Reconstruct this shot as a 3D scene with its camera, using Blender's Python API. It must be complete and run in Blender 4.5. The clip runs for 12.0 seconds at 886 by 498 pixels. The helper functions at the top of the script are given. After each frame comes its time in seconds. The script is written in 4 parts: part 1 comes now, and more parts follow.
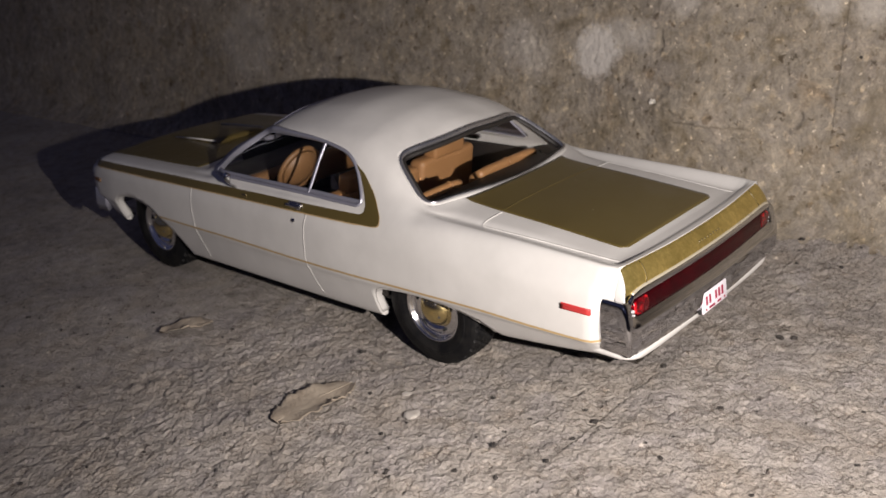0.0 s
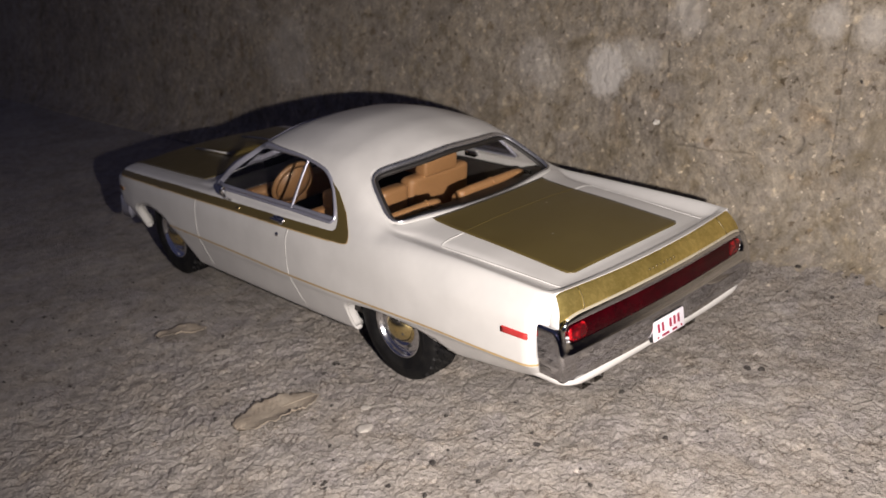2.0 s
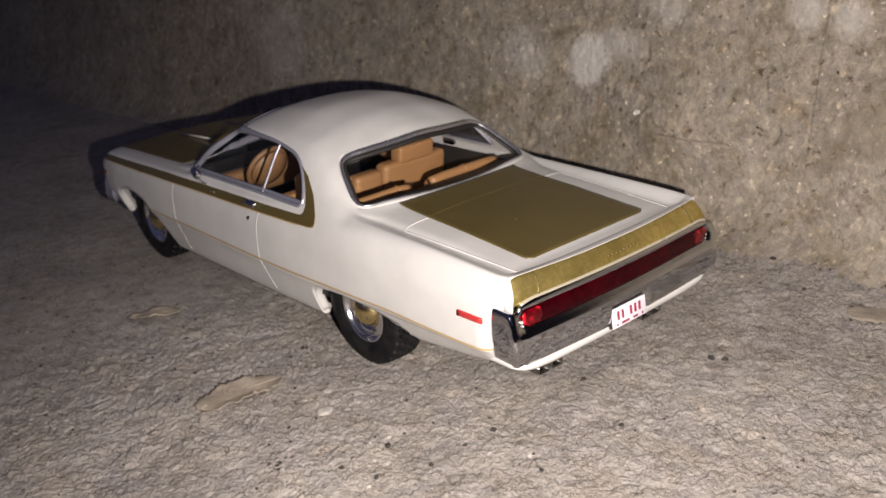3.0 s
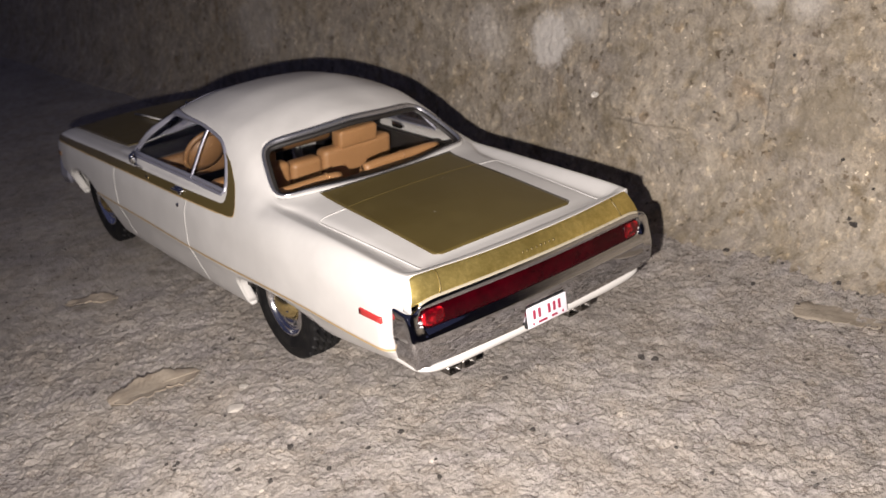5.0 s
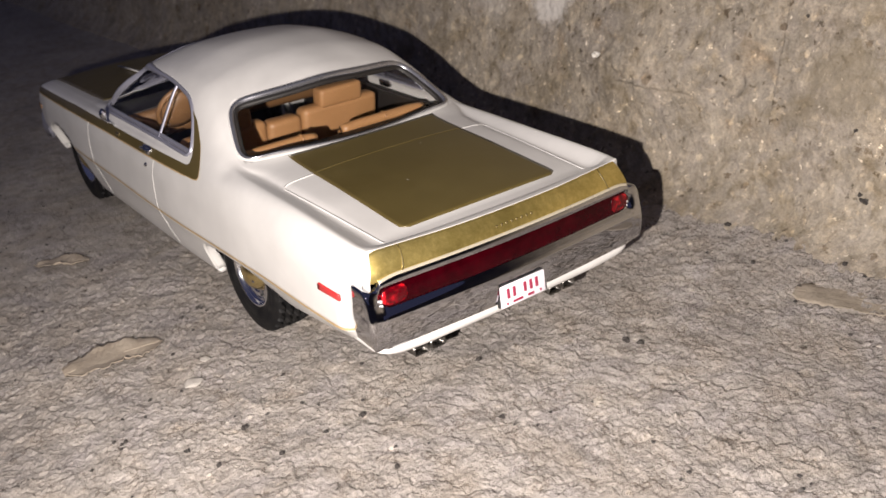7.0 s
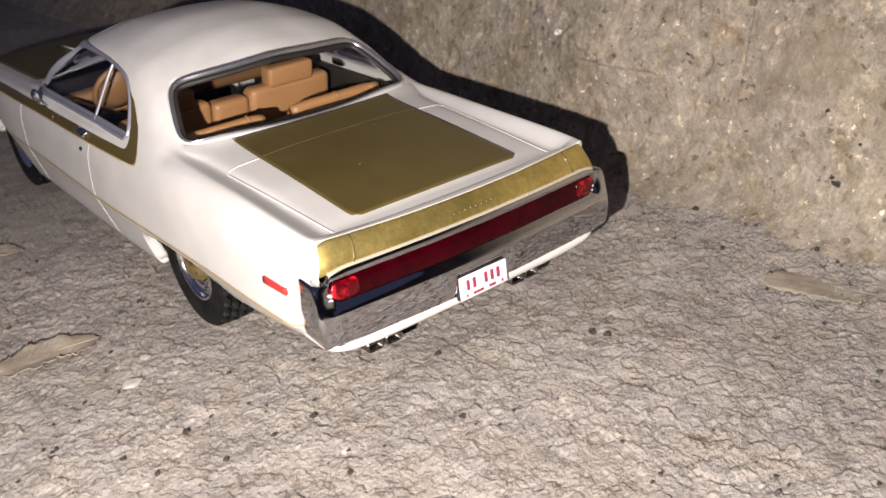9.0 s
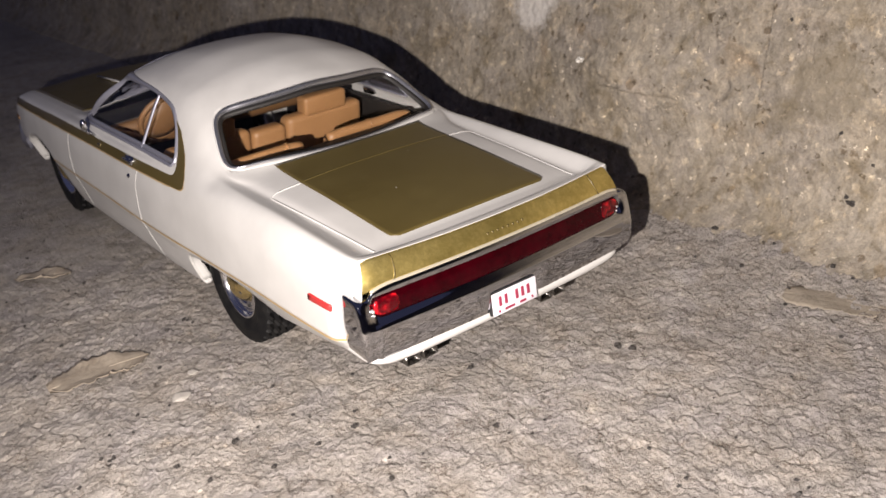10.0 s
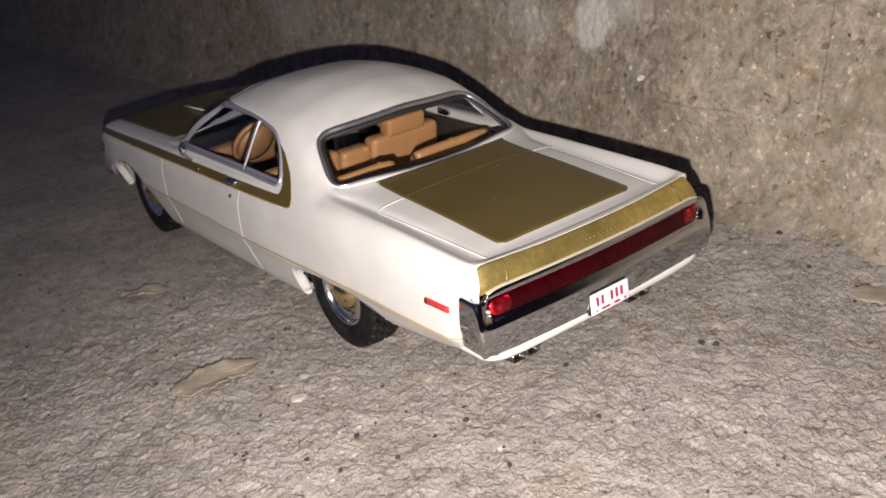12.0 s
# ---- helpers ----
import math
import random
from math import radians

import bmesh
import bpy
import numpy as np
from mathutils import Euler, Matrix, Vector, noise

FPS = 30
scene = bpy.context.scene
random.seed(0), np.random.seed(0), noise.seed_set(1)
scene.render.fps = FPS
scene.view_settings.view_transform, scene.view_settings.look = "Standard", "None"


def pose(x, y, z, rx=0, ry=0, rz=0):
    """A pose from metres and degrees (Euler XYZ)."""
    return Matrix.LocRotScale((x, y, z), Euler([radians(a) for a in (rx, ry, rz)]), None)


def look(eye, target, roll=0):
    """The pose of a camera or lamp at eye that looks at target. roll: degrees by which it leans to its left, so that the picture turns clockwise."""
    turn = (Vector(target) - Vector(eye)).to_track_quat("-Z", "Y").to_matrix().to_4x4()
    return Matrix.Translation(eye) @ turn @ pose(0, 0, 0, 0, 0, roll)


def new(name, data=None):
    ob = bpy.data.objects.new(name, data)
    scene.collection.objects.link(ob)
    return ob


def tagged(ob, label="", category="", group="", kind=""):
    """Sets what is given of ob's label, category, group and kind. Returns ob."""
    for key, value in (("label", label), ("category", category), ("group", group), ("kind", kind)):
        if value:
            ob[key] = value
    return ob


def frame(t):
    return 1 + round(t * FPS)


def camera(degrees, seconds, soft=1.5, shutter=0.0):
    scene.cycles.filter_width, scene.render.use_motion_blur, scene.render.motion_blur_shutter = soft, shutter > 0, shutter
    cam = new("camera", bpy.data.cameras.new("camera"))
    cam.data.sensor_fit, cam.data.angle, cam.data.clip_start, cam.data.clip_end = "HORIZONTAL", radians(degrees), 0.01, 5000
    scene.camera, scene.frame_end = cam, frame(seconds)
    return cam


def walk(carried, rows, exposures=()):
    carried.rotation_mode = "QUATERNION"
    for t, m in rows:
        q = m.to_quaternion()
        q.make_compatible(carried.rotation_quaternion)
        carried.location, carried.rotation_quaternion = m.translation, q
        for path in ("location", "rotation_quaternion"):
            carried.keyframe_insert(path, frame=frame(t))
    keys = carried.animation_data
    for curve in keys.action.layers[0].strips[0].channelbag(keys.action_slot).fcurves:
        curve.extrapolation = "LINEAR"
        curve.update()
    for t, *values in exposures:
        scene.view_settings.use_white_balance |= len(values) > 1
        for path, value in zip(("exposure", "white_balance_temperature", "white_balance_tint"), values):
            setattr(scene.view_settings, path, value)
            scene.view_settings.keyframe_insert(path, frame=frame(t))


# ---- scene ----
# All sizes below are in units of the modelled car; K turns them into true metres (a 1:25 kit, 23 cm long).
K = 0.038
cam = camera(51.5, 12.0)
PATH = [
    (0, (-4.882, -2.655, 3.009), (-3.537, -1.365, 2.284), -5.3),
    (0.5, (-4.771, -2.899, 2.99), (-3.465, -1.567, 2.269), -5.5),
    (1, (-4.679, -3.023, 3.005), (-3.422, -1.642, 2.289), -5.7),
    (1.5, (-4.51, -3.147, 3.029), (-3.285, -1.733, 2.322), -5.8),
    (2, (-4.318, -3.332, 3.057), (-3.114, -1.895, 2.362), -5.8),
    (2.5, (-4.202, -3.422, 2.983), (-3.008, -1.978, 2.284), -5.6),
    (3, (-4.094, -3.562, 2.963), (-2.915, -2.107, 2.261), -5.3),
    (3.5, (-3.939, -3.645, 2.883), (-2.759, -2.189, 2.182), -4.6),
    (4, (-3.747, -3.709, 2.888), (-2.585, -2.246, 2.172), -4.8),
    (4.5, (-3.547, -3.752, 2.892), (-2.405, -2.283, 2.16), -5.0),
    (5, (-3.358, -3.816, 2.941), (-2.252, -2.331, 2.187), -5.7),
    (5.5, (-3.242, -3.848, 2.916), (-2.153, -2.356, 2.15), -5.6),
    (6, (-3.161, -3.781, 2.91), (-2.088, -2.287, 2.125), -5.4),
    (6.5, (-2.959, -3.753, 2.868), (-1.911, -2.256, 2.055), -5.3),
    (7, (-2.885, -3.697, 2.855), (-1.85, -2.205, 2.017), -5.2),
    (7.5, (-2.842, -3.632, 2.782), (-1.783, -2.163, 1.932), -4.4),
    (8, (-2.775, -3.566, 2.748), (-1.699, -2.117, 1.886), -4.2),
    (8.5, (-2.722, -3.512, 2.72), (-1.629, -2.08, 1.851), -4.0),
    (8.8, (-2.705, -3.493, 2.711), (-1.605, -2.067, 1.84), -4.0),
    (9, (-2.683, -3.477, 2.748), (-1.596, -2.046, 1.87), -4.6),
    (9.5, (-2.753, -3.532, 2.778), (-1.671, -2.089, 1.913), -4.9),
    (10, (-2.911, -3.624, 2.85), (-1.835, -2.156, 2.021), -5.4),
    (10.5, (-3.17, -3.744, 2.901), (-2.106, -2.253, 2.1), -5.8),
    (11, (-3.364, -3.64, 2.931), (-2.286, -2.159, 2.129), -6.0),
    (11.5, (-3.51, -3.635, 2.959), (-2.43, -2.148, 2.17), -6.4),
    (12, (-3.56, -3.646, 3.003), (-2.493, -2.148, 2.218), -7.0),
]


def scaled(p):
    return tuple(K * v for v in p)


walk(cam, [(t, look(scaled(eye), scaled(target), roll)) for t, eye, target, roll in PATH],
     exposures=[(0.0, -0.28), (2.5, -0.15), (5.0, 0.06), (7.0, 0.17), (9.0, 0.28), (9.6, 0.2), (10.5, 0.1), (12.0, 0.05)])
cam.data.dof.use_dof, cam.data.dof.focus_distance, cam.data.dof.aperture_fstop = True, 4.85 * K, 45.0

# ---- light: a small white torch close to the viewer, and a faint night sky ----
world = bpy.data.worlds.new("night")
world.use_nodes = True
world.node_tree.nodes["Background"].inputs[0].default_value = (0.29, 0.31, 0.62, 1)
world.node_tree.nodes["Background"].inputs[1].default_value = 0.12
scene.world = world
torch = bpy.data.lights.new("torch", "SPOT")
torch.energy, torch.color = 4.75, (1.0, 0.910, 0.845)
torch.spot_size, torch.spot_blend, torch.shadow_soft_size = radians(122), 1.0, 0.0014
lamp = new("torch", torch)
lamp.matrix_world = look(scaled((-3.66, -3.58, 2.64)), scaled((0.2, 0.1, 0.45)))

# ---- materials ----


def material(name, color, rough=0.5, metal=0.0, coat=0.0, spec=0.5):
    m = bpy.data.materials.new(name)
    m.use_nodes = True
    b = m.node_tree.nodes["Principled BSDF"]
    b.inputs["Base Color"].default_value = (*color, 1)
    b.inputs["Roughness"].default_value, b.inputs["Metallic"].default_value = rough, metal
    b.inputs["Coat Weight"].default_value, b.inputs["Specular IOR Level"].default_value = coat, spec
    b.inputs["Coat Roughness"].default_value = 0.08
    return m


def node(m, kind, **values):
    n = m.node_tree.nodes.new(kind)
    for key, value in values.items():
        n.inputs[key].default_value = value
    return n


def link(m, a, out, b, into):
    m.node_tree.links.new(a.outputs[out], b.inputs[into])


def noise_of(m, scale, detail=4.0, rough=0.6, distort=0.0):
    n = node(m, "ShaderNodeTexNoise", Scale=scale, Detail=detail, Roughness=rough, Distortion=distort)
    link(m, m.node_tree.nodes.get("coords") or coords(m), "Object", n, "Vector")
    return n


def coords(m):
    n = m.node_tree.nodes.new("ShaderNodeTexCoord")
    n.name = "coords"
    return n


def ramp(m, src, out, stops):
    n = m.node_tree.nodes.new("ShaderNodeValToRGB")
    e = n.color_ramp.elements
    while len(e) < len(stops):
        e.new(0.5)
    for k, (p, c) in zip(e, stops):
        k.position, k.color = p, (*c, 1) if len(c) == 3 else c
    link(m, src, out, n, "Fac")
    return n


def mixed(m, how, fac, a, b):
    """A colour mix; fac, a and b are (node, socket) or values."""
    n = m.node_tree.nodes.new("ShaderNodeMix")
    n.data_type, n.blend_type = "RGBA", how
    for v, i in ((fac, 0), (a, 6), (b, 7)):
        if isinstance(v, tuple) and hasattr(v[0], "outputs"):
            m.node_tree.links.new(v[0].outputs[v[1]], n.inputs[i])
        else:
            n.inputs[i].default_value = v
    return n


def bumped(m, src, out, strength, distance, before=None):
    n = node(m, "ShaderNodeBump", Strength=strength, Distance=distance)
    link(m, src, out, n, "Height")
    if before:
        link(m, before, "Normal", n, "Normal")
    link(m, n, "Normal", m.node_tree.nodes["Principled BSDF"], "Normal")
    return n


def paint(name, color, rough, coat, metal=0.0, flake=0.0):
    m = material(name, color, rough, metal, coat)
    a, b = noise_of(m, 90, 3), noise_of(m, 2600, 2)
    tone = ramp(m, a, "Fac", [(0.3, tuple(c * 0.93 for c in color)), (0.7, tuple(min(1, c * 1.04) for c in color))])
    link(m, tone, "Color", m.node_tree.nodes["Principled BSDF"], "Base Color")
    r = ramp(m, a, "Fac", [(0.3, (rough * 0.85,) * 3), (0.75, (rough * 1.2,) * 3)])
    link(m, r, "Color", m.node_tree.nodes["Principled BSDF"], "Roughness")
    bumped(m, b, "Fac", 0.06 + flake, 0.00003)
    return m


white_paint = paint("white_paint", (0.552, 0.540, 0.524), 0.36, 0.2)
gold_paint = paint("gold_paint", (0.098, 0.073, 0.022), 0.38, 0.3, 0.2, 0.05)
gold_foil = paint("gold_foil", (0.30, 0.225, 0.060), 0.33, 0.1, 0.9, 0.10)
foil_look = ramp(gold_foil, noise_of(gold_foil, 800, 4, 0.7), "Fac", [(0.36, (0.57, 0.435, 0.138)), (0.50, (0.64, 0.495, 0.165)), (0.68, (0.75, 0.595, 0.215))])
foil_wide = ramp(gold_foil, noise_of(gold_foil, 70, 3), "Fac", [(0.35, (0.72, 0.72, 0.66)), (0.62, (1.05, 1.05, 1.05))])
foil_both = mixed(gold_foil, "MULTIPLY", 1.0, (foil_look, "Color"), (foil_wide, "Color"))
link(gold_foil, foil_both, 2, gold_foil.node_tree.nodes["Principled BSDF"], "Base Color")
# Specks of dust on the gold panels.
dust = node(gold_paint, "ShaderNodeTexVoronoi", Scale=420.0)
link(gold_paint, gold_paint.node_tree.nodes["coords"], "Object", dust, "Vector")
dust_pick = node(gold_paint, "ShaderNodeSeparateColor")
link(gold_paint, dust, "Color", dust_pick, 0)
dust_some = ramp(gold_paint, dust_pick, 0, [(0.06, (1, 1, 1)), (0.064, (0, 0, 0))])
dust_disc = ramp(gold_paint, dust, "Distance", [(0.05, (1, 1, 1)), (0.10, (0, 0, 0))])
dust_here = mixed(gold_paint, "MULTIPLY", 1.0, (dust_some, "Color"), (dust_disc, "Color"))
gold_tone = ramp(gold_paint, noise_of(gold_paint, 90, 3), "Fac", [(0.3, (0.088, 0.065, 0.019)), (0.7, (0.104, 0.078, 0.024))])
gold_dusty = mixed(gold_paint, "MIX", (dust_here, 2), (gold_tone, "Color"), (0.5, 0.47, 0.42, 1))
link(gold_paint, gold_dusty, 2, gold_paint.node_tree.nodes["Principled BSDF"], "Base Color")
pin_paint = paint("pin_paint", (0.40, 0.285, 0.145), 0.4, 0.1)
tan_vinyl = paint("tan_vinyl", (0.275, 0.142, 0.058), 0.5, 0.0, 0.0, 0.1)
# A darker copy of the tan: dimness behind the glass put into colour.
dim_vinyl = paint("dim_vinyl", (0.165, 0.086, 0.035), 0.55, 0.0, 0.0, 0.1)
dark_vinyl = paint("dark_vinyl", (0.012, 0.010, 0.009), 0.55, 0.0)
chassis_black = paint("chassis_black", (0.014, 0.014, 0.015), 0.6, 0.0)
dim_tan = paint("dim_tan", (0.15, 0.078, 0.032), 0.5, 0.0)
bright_white = paint("inner_white", (0.70, 0.67, 0.62), 0.45, 0.0)


def chrome_of(name, color, rough):
    m = material(name, color, rough, 1.0)
    a, b = noise_of(m, 160, 4), noise_of(m, 700, 3)
    r = ramp(m, a, "Fac", [(0.35, (rough * 0.7,) * 3), (0.75, (rough * 1.9,) * 3)])
    link(m, r, "Color", m.node_tree.nodes["Principled BSDF"], "Roughness")
    bumped(m, b, "Fac", 0.06, 0.00005)
    return m


chrome = chrome_of("chrome", (0.50, 0.50, 0.52), 0.04)
wheel_chrome = chrome_of("wheel_chrome", (0.80, 0.80, 0.82), 0.13)
window_chrome = paint("window_chrome", (0.34, 0.34, 0.37), 0.26, 0.2, 0.85)
trim_chrome = paint("trim_silver", (0.30, 0.30, 0.36), 0.38, 0.3, 0.45)
bead_silver = paint("bead_silver", (0.55, 0.55, 0.56), 0.35, 0.3, 0.6)
bead_highlight = paint("bead_highlight", (0.62, 0.57, 0.45), 0.3, 0.3, 0.5)
gun_metal = chrome_of("gun_metal", (0.19, 0.18, 0.17), 0.22)
gold_chrome = chrome_of("gold_chrome", (0.82, 0.66, 0.32), 0.16)

rubber = material("rubber", (0.005, 0.005, 0.006), 0.6, 0.0, 0.0, 0.15)
rn = noise_of(rubber, 1500, 4)
bumped(rubber, rn, "Fac", 0.3, 0.0001)
rt = ramp(rubber, noise_of(rubber, 300, 4), "Fac", [(0.4, (0.005, 0.005, 0.006)), (0.8, (0.018, 0.0172, 0.016))])
link(rubber, rt, "Color", rubber.node_tree.nodes["Principled BSDF"], "Base Color")

red_lens = material("red_lens", (0.10, 0.002, 0.006), 0.22, 0.0, 0.0, 0.12)
rl = ramp(red_lens, noise_of(red_lens, 350, 3), "Fac", [(0.35, (0.012, 0.0001, 0.001)), (0.7, (0.024, 0.0002, 0.0018))])
link(red_lens, rl, "Color", red_lens.node_tree.nodes["Principled BSDF"], "Base Color")
bumped(red_lens, noise_of(red_lens, 900, 2), "Fac", 0.25, 0.0001)
red_bright = material("red_bright", (0.26, 0.004, 0.008), 0.2, 0.0, 0.1, 0.3)
rb = ramp(red_bright, noise_of(red_bright, 520, 2, 0.5, 0.6), "Fac", [(0.40, (0.045, 0.0003, 0.002)), (0.54, (0.12, 0.001, 0.004)), (0.66, (0.46, 0.006, 0.012))])
link(red_bright, rb, "Color", red_bright.node_tree.nodes["Principled BSDF"], "Base Color")
bumped(red_bright, noise_of(red_bright, 1400, 2), "Fac", 0.5, 0.0003)
red_marker = paint("red_marker", (0.36, 0.028, 0.028), 0.4, 0.0)
plate_white = paint("plate_white", (0.74, 0.70, 0.76), 0.4, 0.1)
plate_ink = paint("plate_ink", (0.26, 0.025, 0.06), 0.5, 0.0)

glass = material("clear_plastic", (1, 1, 1), 0.03)
gb = glass.node_tree.nodes["Principled BSDF"]
gb.inputs["Transmission Weight"].default_value, gb.inputs["IOR"].default_value = 1.0, 1.02
gb.inputs["Specular IOR Level"].default_value = 0.5
gb.inputs["Coat Weight"].default_value, gb.inputs["Coat Roughness"].default_value = 0.35, 0.03


def concrete(name, low, high, contrast, patches=(), rust=False, cracks=380.0, crack_shade=(0.54, 0.50, 0.47), relief=1.0):
    """Rough old concrete. patches: middles, sizes and strengths of pale lime stains."""
    m = material(name, high, 0.9, 0.0, 0.0, 0.3)
    big, mid, fine = noise_of(m, 26, 5, 0.6, 0.4), noise_of(m, 210, 5, 0.65, 0.3), noise_of(m, 1300, 4, 0.65)
    c = ramp(m, big, "Fac", [(0.34, low), (0.66, high)])
    tint = ramp(m, noise_of(m, 75, 4, 0.6, 0.6), "Fac", [(0.36, (0.94, 0.95, 1.06)), (0.5, (1, 1, 1)), (0.66, (1.07, 1.0, 0.90))])
    c = mixed(m, "MULTIPLY", 0.4, (c, "Color"), (tint, "Color"))
    g = ramp(m, mid, "Fac", [(0.33, (1 - 0.42 * contrast,) * 3), (0.5, (1, 1, 1)), (0.70, (1 + 0.32 * contrast,) * 3)])
    c = mixed(m, "MULTIPLY", 1.0, (c, 2), (g, "Color"))
    h = ramp(m, fine, "Fac", [(0.33, (1 - 0.38 * contrast,) * 3), (0.52, (1, 1, 1)), (0.72, (1 + 0.35 * contrast,) * 3)])
    c = mixed(m, "MULTIPLY", 1.0, (c, 2), (h, "Color"))
    # Single dark and pale grains of sand.
    shift = node(m, "ShaderNodeVectorMath")
    shift.operation = "MULTIPLY_ADD"
    shift.inputs[1].default_value = (0.0035,) * 3
    m.node_tree.links.new(noise_of(m, 900, 3, 0.7).outputs["Color"], shift.inputs[0])
    link(m, m.node_tree.nodes["coords"], "Object", shift, 2)
    for scale, low_end, shade in ((560.0, 0.022, (0.42, 0.40, 0.38)), (620.0, 0.03, (1.45, 1.42, 1.36)), (240.0, 0.03, (1.22, 1.2, 1.16))):
        cells = node(m, "ShaderNodeTexVoronoi", Scale=scale)
        link(m, shift, 0, cells, "Vector")
        pick = node(m, "ShaderNodeSeparateColor")
        link(m, cells, "Color", pick, 0)
        chosen = ramp(m, pick, 0, [(low_end, (1, 1, 1)), (low_end + 0.006, (0, 0, 0))])
        near = ramp(m, cells, "Distance", [(0.25, (1, 1, 1)), (0.48, (0, 0, 0))])
        both = mixed(m, "MULTIPLY", 1.0, (chosen, "Color"), (near, "Color"))
        dyed = mixed(m, "MULTIPLY", 1.0, (c, 2), (*shade, 1))
        c = mixed(m, "MIX", (both, 2), (c, 2), (dyed, 2))
    # Thin dark lines paint the shade in cracks between plates, here and there.
    split = node(m, "ShaderNodeTexVoronoi", Scale=cracks)
    split.feature = "DISTANCE_TO_EDGE"
    wander = node(m, "ShaderNodeVectorMath")
    wander.operation = "MULTIPLY_ADD"
    wander.inputs[1].default_value = (0.0042,) * 3
    m.node_tree.links.new(noise_of(m, 420, 3, 0.65).outputs["Color"], wander.inputs[0])
    link(m, m.node_tree.nodes["coords"], "Object", wander, 2)
    link(m, wander, 0, split, "Vector")
    thin = ramp(m, split, "Distance", [(0.02, (1, 1, 1)), (0.075, (0, 0, 0))])
    some = ramp(m, noise_of(m, 160, 3, 0.6), "Fac", [(0.46, (0, 0, 0)), (0.60, (1, 1, 1))])
    lines = mixed(m, "MULTIPLY", 1.0, (thin, "Color"), (some, "Color"))
    shaded = mixed(m, "MULTIPLY", 1.0, (c, 2), (*crack_shade, 1))
    c = mixed(m, "MIX", (lines, 2), (c, 2), (shaded, 2))
    if rust:
        for scale, dark, pale in ((62.0, (0.80, 0.77, 0.70), (1.17, 1.15, 1.12)), (190.0, (0.80, 0.78, 0.74), (1.20, 1.19, 1.16)), (420.0, (0.84, 0.82, 0.79), (1.16, 1.15, 1.13))):
            blot = ramp(m, noise_of(m, scale, 3, 0.55, 0.9), "Fac", [(0.33, dark), (0.45, (1, 1, 1)), (0.56, (1, 1, 1)), (0.68, pale)])
            c = mixed(m, "MULTIPLY", 1.0, (c, 2), (blot, "Color"))
        spot = ramp(m, noise_of(m, 48, 5, 0.6, 0.8), "Fac", [(0.64, (1, 1, 1)), (0.78, (0.85, 0.68, 0.50))])
        c = mixed(m, "MULTIPLY", 0.6, (c, 2), (spot, "Color"))
        damp = ramp(m, noise_of(m, 34, 4, 0.55, 0.5), "Fac", [(0.30, (0.78, 0.75, 0.70)), (0.42, (1, 1, 1))])
        c = mixed(m, "MULTIPLY", 0.8, (c, 2), (damp, "Color"))
        # Small lime blisters, brown crumbs and darkened pits, of two sizes; last, painted glints.
        for scale, share, dye in ((190.0, 0.10, (1.24, 1.22, 1.17)), (170.0, 0.035, (0.76, 0.70, 0.62)), (380.0, 0.12, (1.42, 1.38, 1.3)), (340.0, 0.03, (0.52, 0.47, 0.42)), (620.0, 0.06, (1.4, 1.37, 1.32)), (650.0, 0.04, (0.5, 0.46, 0.42)), (900.0, 0.012, (2.4, 2.4, 2.4))):
            spots = node(m, "ShaderNodeTexVoronoi", Scale=scale)
            link(m, wander, 0, spots, "Vector")
            part_of = node(m, "ShaderNodeSeparateColor")
            link(m, spots, "Color", part_of, 0)
            some = ramp(m, part_of, 1, [(share, (1, 1, 1)), (share + 0.03, (0, 0, 0))])
            disc = ramp(m, spots, "Distance", [(0.28, (1, 1, 1)), (0.45, (0, 0, 0))])
            here = mixed(m, "MULTIPLY", 1.0, (some, "Color"), (disc, "Color"))
            tinted = mixed(m, "MULTIPLY", 1.0, (c, 2), (*dye, 1))
            c = mixed(m, "MIX", (here, 2), (c, 2), (tinted, 2))
    for place, size, amount, tone in patches:
        away = node(m, "ShaderNodeVectorMath")
        away.operation = "DISTANCE"
        link(m, m.node_tree.nodes["coords"], "Object", away, 0)
        away.inputs[1].default_value = scaled(place)
        ragged = node(m, "ShaderNodeMath")
        ragged.operation = "MULTIPLY_ADD"
        ragged.inputs[1].default_value = -1.35 * size * K
        link(m, noise_of(m, 260, 6, 0.8), "Fac", ragged, 0)
        link(m, away, "Value", ragged, 2)
        mask = ramp(m, ragged, 0, [(0.0, (amount * 0.85,) * 3), (0.22 * size * K, (0, 0, 0))])
        c = mixed(m, "MIX", (mask, "Color"), (c, 2), (*tone, 1))
    link(m, c, 2, m.node_tree.nodes["Principled BSDF"], "Base Color")
    b = bumped(m, mid, "Fac", 0.6 * relief, 0.0012)
    bumped(m, fine, "Fac", 0.95 * relief, 0.0011, b)
    return m


